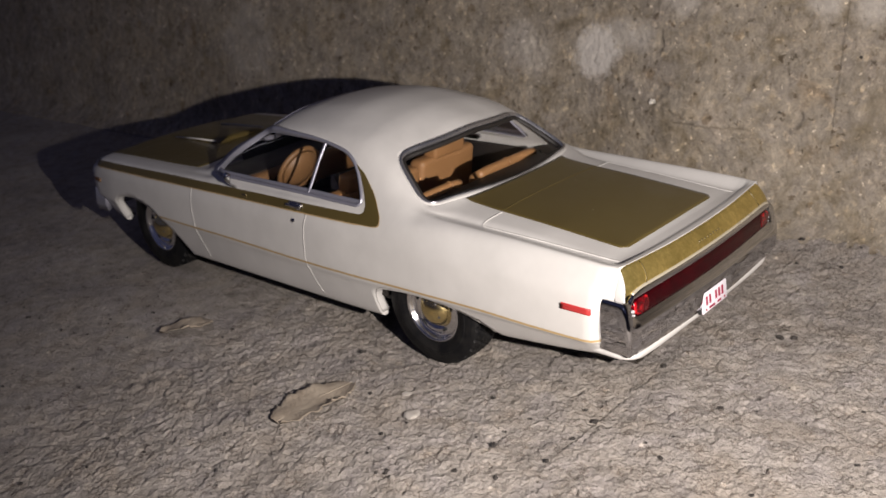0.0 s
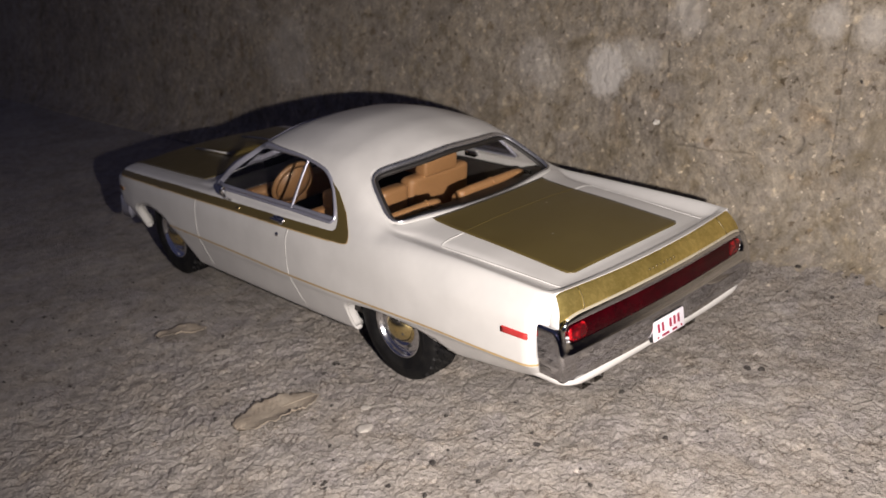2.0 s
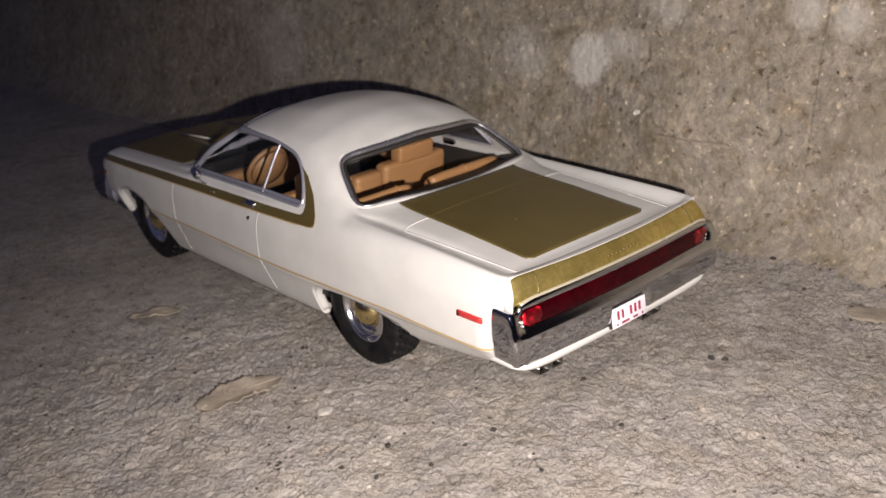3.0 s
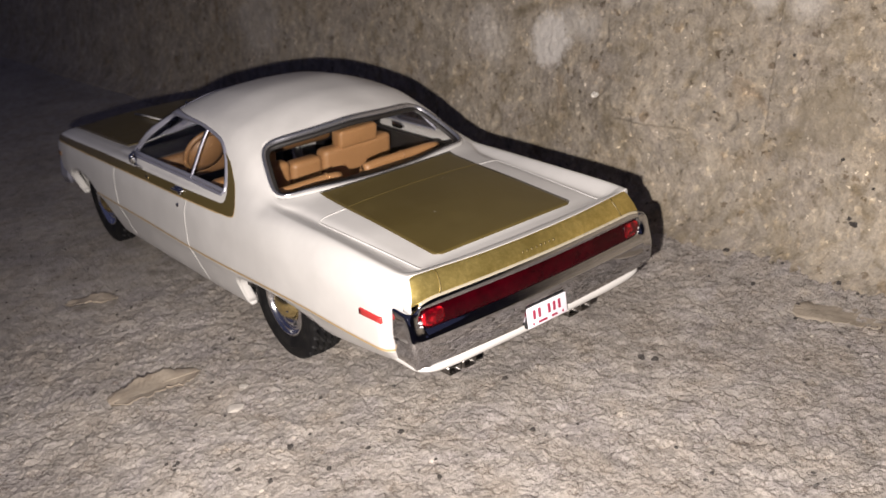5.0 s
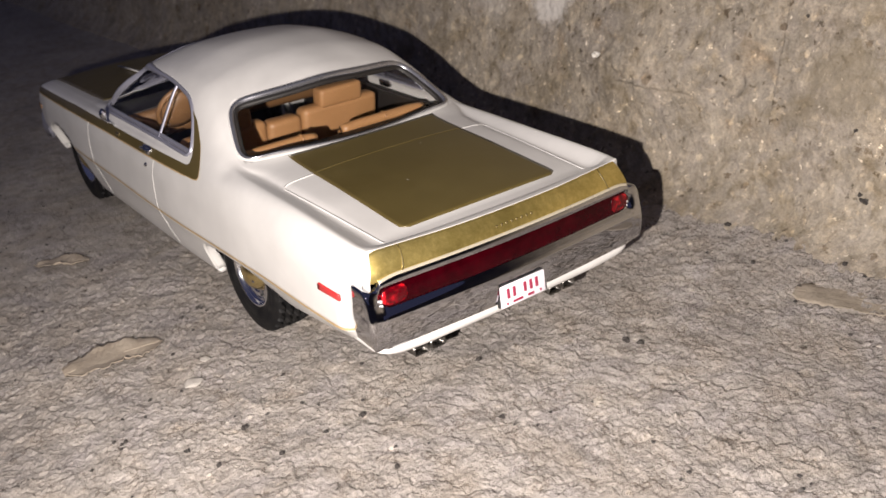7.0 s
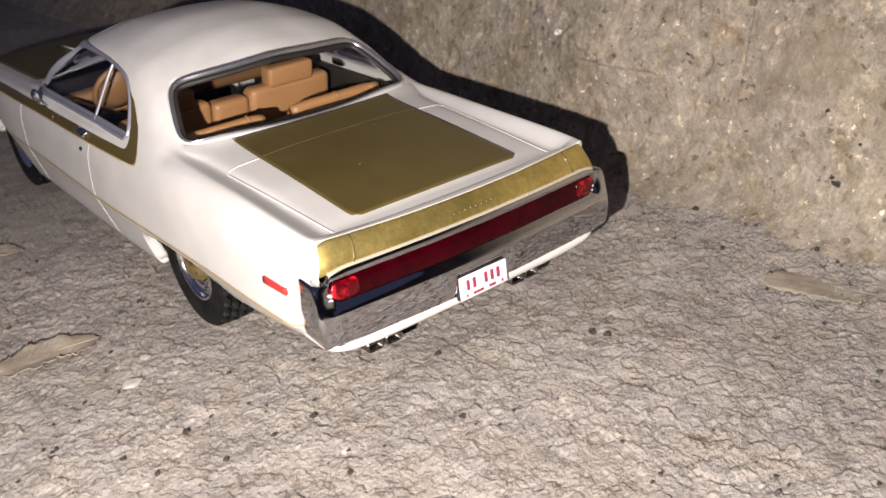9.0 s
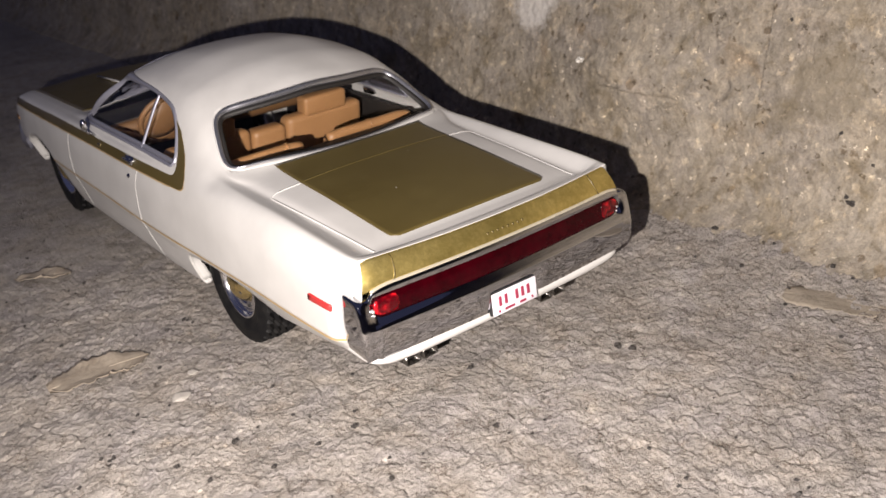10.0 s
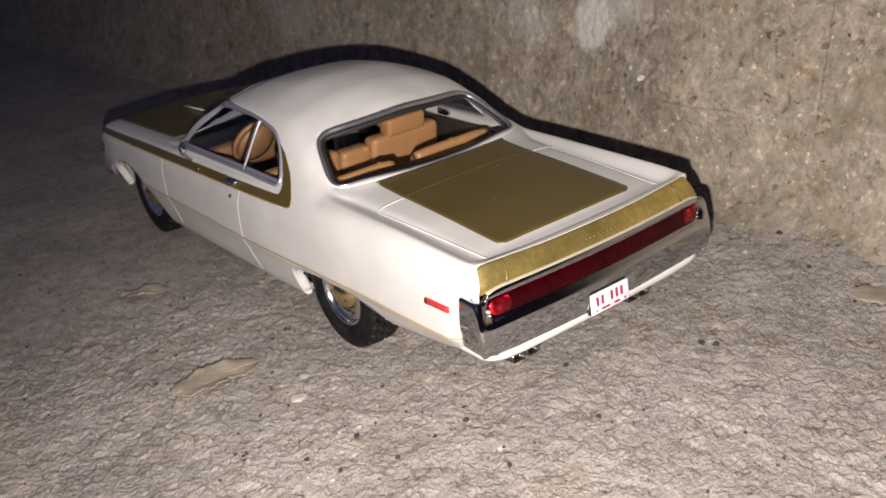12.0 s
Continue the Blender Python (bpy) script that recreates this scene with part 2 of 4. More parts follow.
LIME, DAMP = (0.58, 0.55, 0.52), (0.17, 0.142, 0.10)
PATCHES = (((2.66, 2.28, 1.44), 0.27, 0.82, LIME), ((2.70, 2.03, 1.61), 0.16, 0.4, LIME), ((2.70, 1.79, 1.59), 0.13, 0.4, LIME), ((2.65, 3.2, 1.52), 0.24, 0.22, LIME), ((2.62, 2.98, 1.37), 0.18, 0.25, LIME), ((2.45, 7.6, 1.4), 0.6, 0.22, LIME), ((2.81, 0.18, 1.93), 0.15, 0.5, LIME), ((2.81, -0.18, 1.88), 0.14, 0.45, LIME), ((2.78, 1.42, 1.97), 0.2, 0.35, LIME), ((2.67, -0.50, 1.10), 0.30, 0.6, DAMP), ((2.62, -0.23, 0.90), 0.12, 0.5, DAMP), ((2.66, -1.1, 0.85), 0.2, 0.5, DAMP))
ground_concrete = concrete("ground_concrete", (0.255, 0.230, 0.209), (0.342, 0.312, 0.284), 0.58, relief=0.72)
wall_concrete = concrete("wall_concrete", (0.235, 0.205, 0.166), (0.296, 0.261, 0.214), 0.5, PATCHES, True, 420.0, (0.9, 0.88, 0.85), 0.5)
stone_dark = paint("stone_dark", (0.036, 0.031, 0.028), 0.8, 0.0, 0.0, 0.4)
stone_pale = paint("stone_pale", (0.40, 0.37, 0.335), 0.85, 0.0, 0.0, 0.4)
dry_leaf = material("dry_leaf", (0.29, 0.24, 0.19), 0.8)
dl = ramp(dry_leaf, noise_of(dry_leaf, 260, 5), "Fac", [(0.3, (0.25, 0.205, 0.158)), (0.7, (0.38, 0.325, 0.258))])
link(dry_leaf, dl, "Color", dry_leaf.node_tree.nodes["Principled BSDF"], "Base Color")
bumped(dry_leaf, noise_of(dry_leaf, 700, 4), "Fac", 0.6, 0.0004)

sunk_leaf = material("sunk_leaf", (0.33, 0.28, 0.22), 0.85)
sl = ramp(sunk_leaf, noise_of(sunk_leaf, 300, 5), "Fac", [(0.3, (0.235, 0.198, 0.155)), (0.7, (0.31, 0.268, 0.215))])
link(sunk_leaf, sl, "Color", sunk_leaf.node_tree.nodes["Principled BSDF"], "Base Color")
bumped(sunk_leaf, noise_of(sunk_leaf, 700, 4), "Fac", 0.6, 0.0004)

# ---- building tools ----


def mesh_of(name, bm, mat, smooth=True):
    me = bpy.data.meshes.new(name)
    bmesh.ops.scale(bm, vec=(K, K, K), verts=bm.verts)
    bm.to_mesh(me)
    bm.free()
    me.materials.append(mat)
    if smooth:
        me.shade_smooth()
    return me


def thing(name, bm, mat, label, category, kind="", group="", smooth=True):
    return tagged(new(name, mesh_of(name, bm, mat, smooth)), label, category, group, kind)


def holder(name, at, label, category):
    ob = new(name)
    ob.empty_display_size = 0.01
    ob.matrix_basis = Matrix.Translation(scaled(at))
    return tagged(ob, label, category)


def part(name, bm, mat, parent, label="", smooth=True, bevel=0.0, thick=0.0):
    """One mesh under a thing or a part, its points given in the place's own coordinates."""
    ob = new(name, mesh_of(name, bm, mat, smooth))
    ob.parent = parent
    if parent.type == "EMPTY":
        ob.matrix_parent_inverse = parent.matrix_basis.inverted()
    if thick:
        s = ob.modifiers.new("shell", "SOLIDIFY")
        s.thickness, s.offset = thick * K, -1
    if bevel:
        b = ob.modifiers.new("edge", "BEVEL")
        b.width, b.segments, b.limit_method, b.angle_limit = bevel * K, 2, "ANGLE", radians(40)
    return tagged(ob, label)


def sheet(grid, closed=False, bm=None):
    """A skin over rows of points; closed joins each row's end to its start."""
    bm = bm or bmesh.new()
    rows = [[bm.verts.new(p) for p in row] for row in grid]
    for a, b in zip(rows, rows[1:]):
        n = len(a)
        for i in range(n if closed else n - 1):
            j = (i + 1) % n
            bm.faces.new((a[i], a[j], b[j], b[i]))
    return bm


def capped(grid):
    """A closed skin with its first and last ring filled."""
    bm = sheet(grid, True)
    n = len(grid[0])
    vs = list(bm.verts)
    bm.faces.new(vs[:n][::-1])
    bm.faces.new(vs[-n:])
    bmesh.ops.recalc_face_normals(bm, faces=bm.faces)
    return bm


def block(x0, x1, y0, y1, z0, z1, bevel=0.02, segments=3, bm=None):
    own = bmesh.new()
    bmesh.ops.create_cube(own, size=1)
    for v in own.verts:
        v.co = Vector(((x0 + x1) / 2 + v.co.x * (x1 - x0), (y0 + y1) / 2 + v.co.y * (y1 - y0), (z0 + z1) / 2 + v.co.z * (z1 - z0)))
    if bevel:
        bmesh.ops.bevel(own, geom=own.edges, offset=bevel, segments=segments, profile=0.5, affect="EDGES")
    if bm is None:
        return own
    joined(bm, own)
    return bm


def joined(bm, other):
    at = {v: bm.verts.new(v.co) for v in other.verts}
    for f in other.faces:
        bm.faces.new([at[v] for v in f.verts])
    other.free()
    return bm


def moved(bm, m):
    bmesh.ops.transform(bm, matrix=m, verts=bm.verts)
    return bm


def lathe(profile, centre, segments=48, side=-1, wave=None):
    """Turns (outward x, radius) pairs about an axle along x through centre."""
    grid = []
    for k in range(segments):
        a = 2 * math.pi * k / segments
        row = []
        for i, (u, r) in enumerate(profile):
            if wave:
                r += wave(i, k)
            row.append((centre[0] + side * u, centre[1] + r * math.cos(a), centre[2] + r * math.sin(a)))
        grid.append(row)
    bm = sheet(grid + [grid[0]])
    bmesh.ops.remove_doubles(bm, verts=bm.verts, dist=1e-5)
    bmesh.ops.recalc_face_normals(bm, faces=bm.faces)
    return bm


def tube(path, radius, sides=10):
    """A round bar along a path."""
    pts = [Vector(p) for p in path]
    grid = []
    for i, p in enumerate(pts):
        d = (pts[min(i + 1, len(pts) - 1)] - pts[max(i - 1, 0)]).normalized()
        a = d.orthogonal().normalized() if abs(d.z) > 0.95 else d.cross(Vector((0, 0, 1))).normalized()
        b = d.cross(a)
        grid.append([p + radius * (math.cos(t) * a + math.sin(t) * b) for t in (2 * math.pi * k / sides for k in range(sides))])
    return capped(grid)


def curve(*knots):
    """A smooth line through (place, value) knots that never overshoots."""
    xs, ys = np.array(knots, float).T
    d = np.diff(ys) / np.diff(xs)
    m = np.r_[d[0], [0.0 if a * b <= 0 else 2 * a * b / (a + b) for a, b in zip(d, d[1:])], d[-1]]

    def at(x):
        x = min(max(x, xs[0]), xs[-1])
        i = min(max(int(np.searchsorted(xs, x)) - 1, 0), len(xs) - 2)
        h = xs[i + 1] - xs[i]
        t = (x - xs[i]) / h
        return float((1 + 2 * t) * (1 - t) ** 2 * ys[i] + t * (1 - t) ** 2 * h * m[i] + t * t * (3 - 2 * t) * ys[i + 1] + t * t * (t - 1) * h * m[i + 1])

    return at


def rounded(corners, radius, steps=6):
    """A closed outline through corners, each cut by a smooth bow."""
    out, n = [], len(corners)
    for i, c in enumerate(corners):
        p, a, b = Vector(c[:2]), Vector(corners[i - 1][:2]), Vector(corners[(i + 1) % n][:2])
        r = c[2] if len(c) > 2 else radius
        s = p + (a - p).normalized() * min(r, (a - p).length * 0.49)
        e = p + (b - p).normalized() * min(r, (b - p).length * 0.49)
        for k in range(steps + 1):
            t = k / steps
            out.append(tuple((1 - t) ** 2 * s + 2 * t * (1 - t) * p + t * t * e))
    return out


def dense(loop, step, closed=True):
    """The same outline in even steps."""
    pts = [Vector(p) for p in loop]
    pts = pts + [pts[0]] if closed else pts
    lengths = [0.0]
    for a, b in zip(pts, pts[1:]):
        lengths.append(lengths[-1] + (b - a).length)
    n = max(int(lengths[-1] / step), 8)
    out, i = [], 0
    for k in range(n if closed else n + 1):
        s = lengths[-1] * k / n
        while i < len(lengths) - 2 and lengths[i + 1] < s:
            i += 1
        t = (s - lengths[i]) / max(lengths[i + 1] - lengths[i], 1e-9)
        out.append(tuple(pts[i].lerp(pts[i + 1], min(max(t, 0), 1))))
    return out


def inside(p, loop):
    hit = False
    for (ax, ay), (bx, by) in zip(loop, loop[1:] + loop[:1]):
        if (ay > p[1]) != (by > p[1]) and p[0] < (bx - ax) * (p[1] - ay) / (by - ay) + ax:
            hit = not hit
    return hit


def nearest(p, loop):
    best, q = 1e9, None
    p = Vector(p)
    for a, b in zip(loop, loop[1:] + loop[:1]):
        a, b = Vector(a), Vector(b)
        t = min(max((p - a).dot(b - a) / max((b - a).length_squared, 1e-12), 0), 1)
        c = a.lerp(b, t)
        if (c - p).length < best:
            best, q = (c - p).length, c
    return q


def shrunk(loop, by):
    """An outline moved inwards by a width (outwards: minus)."""
    n = len(loop)
    area = sum(a[0] * b[1] - b[0] * a[1] for a, b in zip(loop, loop[1:] + loop[:1]))
    s = 1 if area > 0 else -1
    out = []
    for i in range(n):
        d = (Vector(loop[(i + 1) % n]) - Vector(loop[i - 1])).normalized()
        out.append((loop[i][0] - s * d.y * by, loop[i][1] + s * d.x * by))
    return out


def lattice_noise(x, y, size, seed):
    """Smooth random relief between -1 and 1, for arrays of places."""
    rng = np.random.default_rng(seed)
    table = rng.uniform(-1, 1, (257, 257))
    u, v = x / size, y / size
    i, j = np.floor(u).astype(int), np.floor(v).astype(int)
    f, g = u - i, v - j
    f, g = f * f * (3 - 2 * f), g * g * (3 - 2 * g)
    i, j = i % 256, j % 256
    return (table[i, j] * (1 - f) + table[i + 1, j] * f) * (1 - g) + (table[i, j + 1] * (1 - f) + table[i + 1, j + 1] * f) * g


def rough_relief(x, y, sizes, seed):
    return sum(a * lattice_noise(x + 31.7 * n, y - 17.3 * n, s, seed + n) for n, (s, a) in enumerate(sizes))


def spaced(a, b, fine, low, high):
    """Grid lines from low to high, fine between a and b and ever wider beyond."""
    mid = list(np.arange(a, b + fine / 2, fine))
    up, step = [], fine
    while (up[-1] if up else b) < high:
        step = min(step * 1.05, high)
        up.append((up[-1] if up else mid[-1]) + step)
    down, step = [], fine
    while (down[-1] if down else a) > low:
        step = min(step * 1.05, -low)
        down.append((down[-1] if down else mid[0]) - step)
    return np.array(down[::-1] + mid + up)


def from_grid(name, X, Y, Z, mat, label, category):
    n, m = X.shape
    verts = np.stack([X, Y, Z], -1).reshape(-1, 3) * K
    i, j = np.meshgrid(np.arange(n - 1), np.arange(m - 1), indexing="ij")
    a = (i * m + j).ravel()
    faces = np.stack([a, a + m, a + m + 1, a + 1], 1).astype(np.int32)
    me = bpy.data.meshes.new(name)
    me.vertices.add(len(verts))
    me.vertices.foreach_set("co", verts.astype(np.float32).ravel())
    me.loops.add(faces.size)
    me.loops.foreach_set("vertex_index", faces.ravel())
    me.polygons.add(len(faces))
    me.polygons.foreach_set("loop_start", np.arange(0, faces.size, 4, dtype=np.int32))
    me.update(calc_edges=True)
    me.validate()
    me.materials.append(mat)
    me.shade_smooth()
    return tagged(new(name, me), label, category, kind="structure")


def granules(x, y, size, seed, sharp=3.0):
    """Packed low domes of uneven size and height, with creases between them."""
    rng = np.random.default_rng(seed)
    jx, jy, rad, tall = rng.uniform(0, 1, (128, 128)), rng.uniform(0, 1, (128, 128)), rng.uniform(0.55, 1.05, (128, 128)), rng.uniform(0.25, 1.0, (128, 128))
    u = x / size + 0.45 * lattice_noise(x, y, size * 0.55, seed + 1)
    v = y / size + 0.45 * lattice_noise(x, y, size * 0.55, seed + 2)
    i, j = np.floor(u).astype(int), np.floor(v).astype(int)
    out = np.zeros_like(u)
    for di in (-1, 0, 1):
        for dj in (-1, 0, 1):
            a, b = (i + di) % 128, (j + dj) % 128
            d = np.hypot(i + di + jx[a, b] - u, j + dj + jy[a, b] - v) / rad[a, b]
            out = np.maximum(out, tall[a, b] * np.clip(1 - d**sharp, 0, 1))
    return out


def scales(x, y, size, seed):
    """Thin flakes lying over one another, each tilted a little and broken off steeply at its high end."""
    rng = np.random.default_rng(seed)
    jx, jy = rng.uniform(0, 1, (128, 128)), rng.uniform(0, 1, (128, 128))
    rad, tall, way = rng.uniform(0.6, 1.15, (128, 128)), rng.uniform(0.15, 1.0, (128, 128)) ** 1.5, rng.normal(0.85, 0.6, (128, 128))
    u = x / size + 0.5 * lattice_noise(x, y, size * 0.7, seed + 1) + 0.15 * lattice_noise(x, y, size * 0.25, seed + 3)
    v = y / size + 0.5 * lattice_noise(x, y, size * 0.7, seed + 2) + 0.15 * lattice_noise(x, y, size * 0.25, seed + 4)
    i, j = np.floor(u).astype(int), np.floor(v).astype(int)
    out = np.zeros_like(u)
    for di in (-1, 0, 1):
        for dj in (-1, 0, 1):
            a, b = (i + di) % 128, (j + dj) % 128
            p, q = u - (i + di + jx[a, b]), v - (j + dj + jy[a, b])
            along = (p * np.cos(way[a, b]) + q * np.sin(way[a, b])) / rad[a, b]
            flat = np.clip((1 - np.hypot(p, q) / rad[a, b]) / 0.12, 0, 1)
            out = np.maximum(out, tall[a, b] * flat * np.clip(0.55 + 0.45 * along, 0, 1))
    return out


# ---- ground and wall ----
gx = spaced(-3.2, 2.35, 0.0086, -400.0, 2.45)
gx = np.append(gx[gx < 2.4], 3.4)
gy = spaced(-2.35, 2.6, 0.0086, -400.0, 400.0)
X, Y = np.meshgrid(gx, gy, indexing="ij")
rise = 0.10 * np.clip((X - 1.55) / 0.75, 0, 1) ** 2
near = np.exp(-np.clip(np.abs(Y) - 3.0, 0, None)) * np.exp(-np.clip(np.abs(X) - 3.0, 0, None))
Z = rise + rough_relief(X, Y, ((0.9, 0.010), (0.31, 0.007), (0.12, 0.004)), 3)
Z = Z + near * (0.024 * scales(X, Y, 0.076, 21) + 0.013 * scales(X, Y, 0.040, 63) + 0.004 * granules(X, Y, 0.030, 57, 5.0) - 0.022)
Z = Z - 0.010
from_grid("ground", X, Y, Z, ground_concrete, "rough weathered grey concrete floor with pits and fine cracks", "ground")

wy = spaced(-1.9, 3.4, 0.012, -400.0, 400.0)
ws = np.concatenate([np.arange(0, 2.3, 0.012), np.arange(2.3, 9.0, 0.3)])
S, Y = np.meshgrid(ws, wy, indexing="ij")
foot = 0.30 * np.exp(-S / 0.13)
Z = 0.02 + S
X = 2.42 + 0.195 * S - 0.028 * np.clip(Y, -6, 12) - foot - 0.10 * np.exp(-(((Y - 1.2) / 0.6) ** 2) - ((S - 1.0) / 0.35) ** 2)
near = np.exp(-np.clip(np.abs(Y - 1) - 3.0, 0, None))
X = X - rough_relief(Y, Z, ((1.3, 0.030), (0.5, 0.016), (0.2, 0.007), (0.09, 0.003)), 71)
X = X - near * (0.009 * granules(Y, Z, 0.085, 33) + 0.007 * granules(Y, Z, 0.038, 38))
pits = granules(Y, Z, 0.30, 44, 2.0)
X = X + 0.03 * np.clip((pits - 0.86) / 0.14, 0, 1)
# A shallow ledge where a scale of plaster has come away.
ledge = 0.89 + 0.012 * np.sin(5 * Y) - 0.05 * np.clip(0.85 - Y, 0, 1) + 0.008 * lattice_noise(Y, Y, 0.07, 9)
span = np.clip((Y - 0.62) / 0.1, 0, 1) * np.clip((1.42 - Y) / 0.1, 0, 1)
X = X + 0.034 * span * np.clip((ledge - Z) / 0.016, 0, 1) * np.exp(-np.clip(ledge - Z, 0, None) / 0.10)
WALL = (X, Y, Z)
wall = from_grid("wall_side", X, Y, Z, wall_concrete, "old brown-grey concrete wall with pale lime stains", "wall")
back = wall.modifiers.new("thickness", "SOLIDIFY")
back.thickness, back.offset = 1.5 * K, -1.0

# ---- the model car: its lines along the length (y), half of it, mirrored ----
rock_z = curve((-0.12, 0.44), (0.2, 0.402), (0.73, 0.354), (1.2, 0.314), (1.8, 0.249), (4.1, 0.244), (4.7, 0.30), (5.2, 0.36), (5.6, 0.48), (5.72, 0.58))
rock_x = curve((-0.12, 0.74), (-0.06, 0.79), (-0.02, 0.845), (0.06, 0.870), (0.3, 0.882), (1.0, 0.892), (1.8, 0.928), (2.4, 0.938), (4.6, 0.938), (5.4, 0.905), (5.72, 0.84))
side_w = curve((-0.12, 0.83), (-0.06, 0.90), (-0.035, 0.945), (0.0, 0.975), (0.05, 0.987), (0.6, 1.005), (1.5, 1.025), (2.4, 1.04), (4.0, 1.035), (5.2, 1.01), (5.5, 0.985), (5.65, 0.95), (5.72, 0.90))
belt_x = curve((-0.12, 0.872), (0.0, 0.915), (0.6, 0.935), (1.15, 0.955), (1.5, 0.975), (2.4, 0.985), (3.5, 0.975), (4.5, 0.97), (5.4, 0.955), (5.72, 0.86))
belt_z = curve((-0.12, 0.945), (0.1, 0.95), (0.6, 0.97), (1.15, 0.99), (1.6, 0.985), (2.4, 1.0), (3.5, 0.99), (4.2, 0.965), (5.4, 0.935), (5.72, 0.86))
low_x = curve((-0.12, 0.865), (0.1, 0.872), (0.6, 0.87), (1.15, 0.875), (1.36, 0.88), (1.55, 0.895), (1.9, 0.91), (2.4, 0.925), (3.5, 0.925), (3.75, 0.90), (4.2, 0.88), (5.4, 0.87), (5.72, 0.8))
low_z = curve((-0.12, 0.990), (-0.02, 0.995), (0.1, 1.003), (0.6, 1.026), (1.15, 1.045), (1.36, 1.055), (1.55, 1.085), (1.8, 1.10), (2.1, 1.08), (2.4, 1.06), (3.4, 1.06), (3.75, 1.01), (4.2, 0.995), (5.4, 0.965), (5.72, 0.89))
mid_x = curve((-0.12, 0.80), (-0.03, 0.75), (0.6, 0.752), (1.15, 0.775), (1.36, 0.82), (1.55, 0.795), (1.76, 0.775), (2.4, 0.775), (3.1, 0.79), (3.3, 0.835), (3.5, 0.87), (3.75, 0.86), (4.2, 0.8), (5.4, 0.79), (5.72, 0.72))
mid_z = curve((-0.12, 0.989), (-0.085, 0.983), (-0.045, 0.958), (0.0, 0.952), (0.1, 0.957), (0.6, 0.990), (1.15, 1.026), (1.36, 1.070), (1.55, 1.165), (1.76, 1.275), (2.05, 1.33), (2.4, 1.34), (3.0, 1.345), (3.3, 1.22), (3.5, 1.12), (3.75, 1.035), (4.2, 1.0), (5.4, 0.97), (5.72, 0.895))
edge_x = curve((-0.12, 0.65), (0.6, 0.67), (1.15, 0.69), (1.36, 0.765), (1.55, 0.72), (1.76, 0.655), (2.4, 0.66), (3.1, 0.68), (3.5, 0.77), (3.75, 0.74), (4.2, 0.65), (5.72, 0.6))
edge_z = curve((-0.12, 0.985), (-0.085, 0.979), (-0.045, 0.956), (0.0, 0.952), (0.1, 0.961), (0.6, 1.008), (1.15, 1.050), (1.36, 1.085), (1.55, 1.21), (1.76, 1.345), (2.05, 1.44), (2.4, 1.465), (3.0, 1.435), (3.3, 1.31), (3.5, 1.22), (3.75, 1.08), (3.95, 1.015), (4.2, 1.005), (5.4, 0.975), (5.72, 0.90))
roof_z = curve((-0.12, 0.974), (-0.085, 0.970), (-0.045, 0.957), (0.0, 0.957), (0.1, 0.972), (0.6, 1.028), (1.15, 1.085), (1.22, 1.10), (1.36, 1.205), (1.62, 1.40), (1.76, 1.475), (2.05, 1.56), (2.4, 1.60), (2.8, 1.575), (3.1, 1.505), (3.5, 1.31), (3.75, 1.17), (3.9, 1.07), (4.2, 1.03), (5.4, 1.0), (5.72, 0.925))
swell = curve((1.15, 0.8), (1.4, 0.68), (1.65, 0.62), (1.95, 0.72), (2.4, 0.8))
shoulder_x = curve((-0.12, 0.908), (-0.06, 0.942), (-0.02, 0.970), (0.02, 0.978), (0.6, 0.997), (1.5, 1.017), (2.4, 1.032), (4.0, 1.027), (5.2, 1.002), (5.5, 0.977), (5.65, 0.942), (5.72, 0.892))
# The crease low on the flank, which carries the pinstripe.
pin = curve((-0.10, 0.550), (0.4, 0.556), (0.9, 0.568), (1.5, 0.565), (2.0, 0.560), (2.4, 0.561), (3.5, 0.572), (4.4, 0.572), (5.72, 0.60))
PER = 11


def section(y):
    """The half profile at y, from under the sill up over the side to the middle of the top."""
    r, w, crease = rock_z(y), side_w(y), pin(y)
    ex, ez, rz = edge_x(y), edge_z(y), roof_z(y)
    pts = [(rock_x(y) - 0.1, r + 0.012), (rock_x(y), r), (w - 0.004 - 0.18 * (w - rock_x(y)), crease - 0.24 * (crease - r)), (w, crease + 0.012), (shoulder_x(y), 0.82), (belt_x(y), belt_z(y)),
           (low_x(y), low_z(y)), (mid_x(y), mid_z(y)), (ex, ez), (0.5 * ex + 0.03, ez + swell(y) * (rz - ez)), (0.0, rz)]
    p = np.array([(2 * pts[0][0] - pts[1][0], 2 * pts[0][1] - pts[1][1])] + pts + [(-pts[9][0], pts[9][1])])
    out = []
    for i in range(1, len(p) - 2):
        for k in range(PER):
            t = k / PER
            # A soft spline, held a little tighter than usual.
            c = 0.42
            m0, m1 = c * (p[i + 1] - p[i - 1]), c * (p[i + 2] - p[i])
            out.append((1 + 2 * t) * (1 - t) ** 2 * p[i] + t * (1 - t) ** 2 * m0 + t * t * (3 - 2 * t) * p[i + 1] + t * t * (t - 1) * m1)
    out.append(p[-2])
    return np.array(out)


KEPT = {}


def section_at(y):
    k = round(y, 4)
    if k not in KEPT:
        KEPT[k] = section(k)
    return KEPT[k]


def side_x(y, z):
    """How far out the skin stands at a height on the flank."""
    s = section_at(y)[PER : 9 * PER]
    return float(np.interp(z, s[:, 1], s[:, 0])) if np.all(np.diff(s[:, 1]) > 0) else float(s[np.argmin(abs(s[:, 1] - z)), 0])


def top_z(x, y):
    """The skin's height seen from above."""
    s = section_at(y)[5 * PER :][::-1]
    return float(np.interp(abs(x), s[:, 0], s[:, 1]))


def wide(x):
    """The shell is a little broader on its far side."""
    return x * 1.022 if x > 0 else x


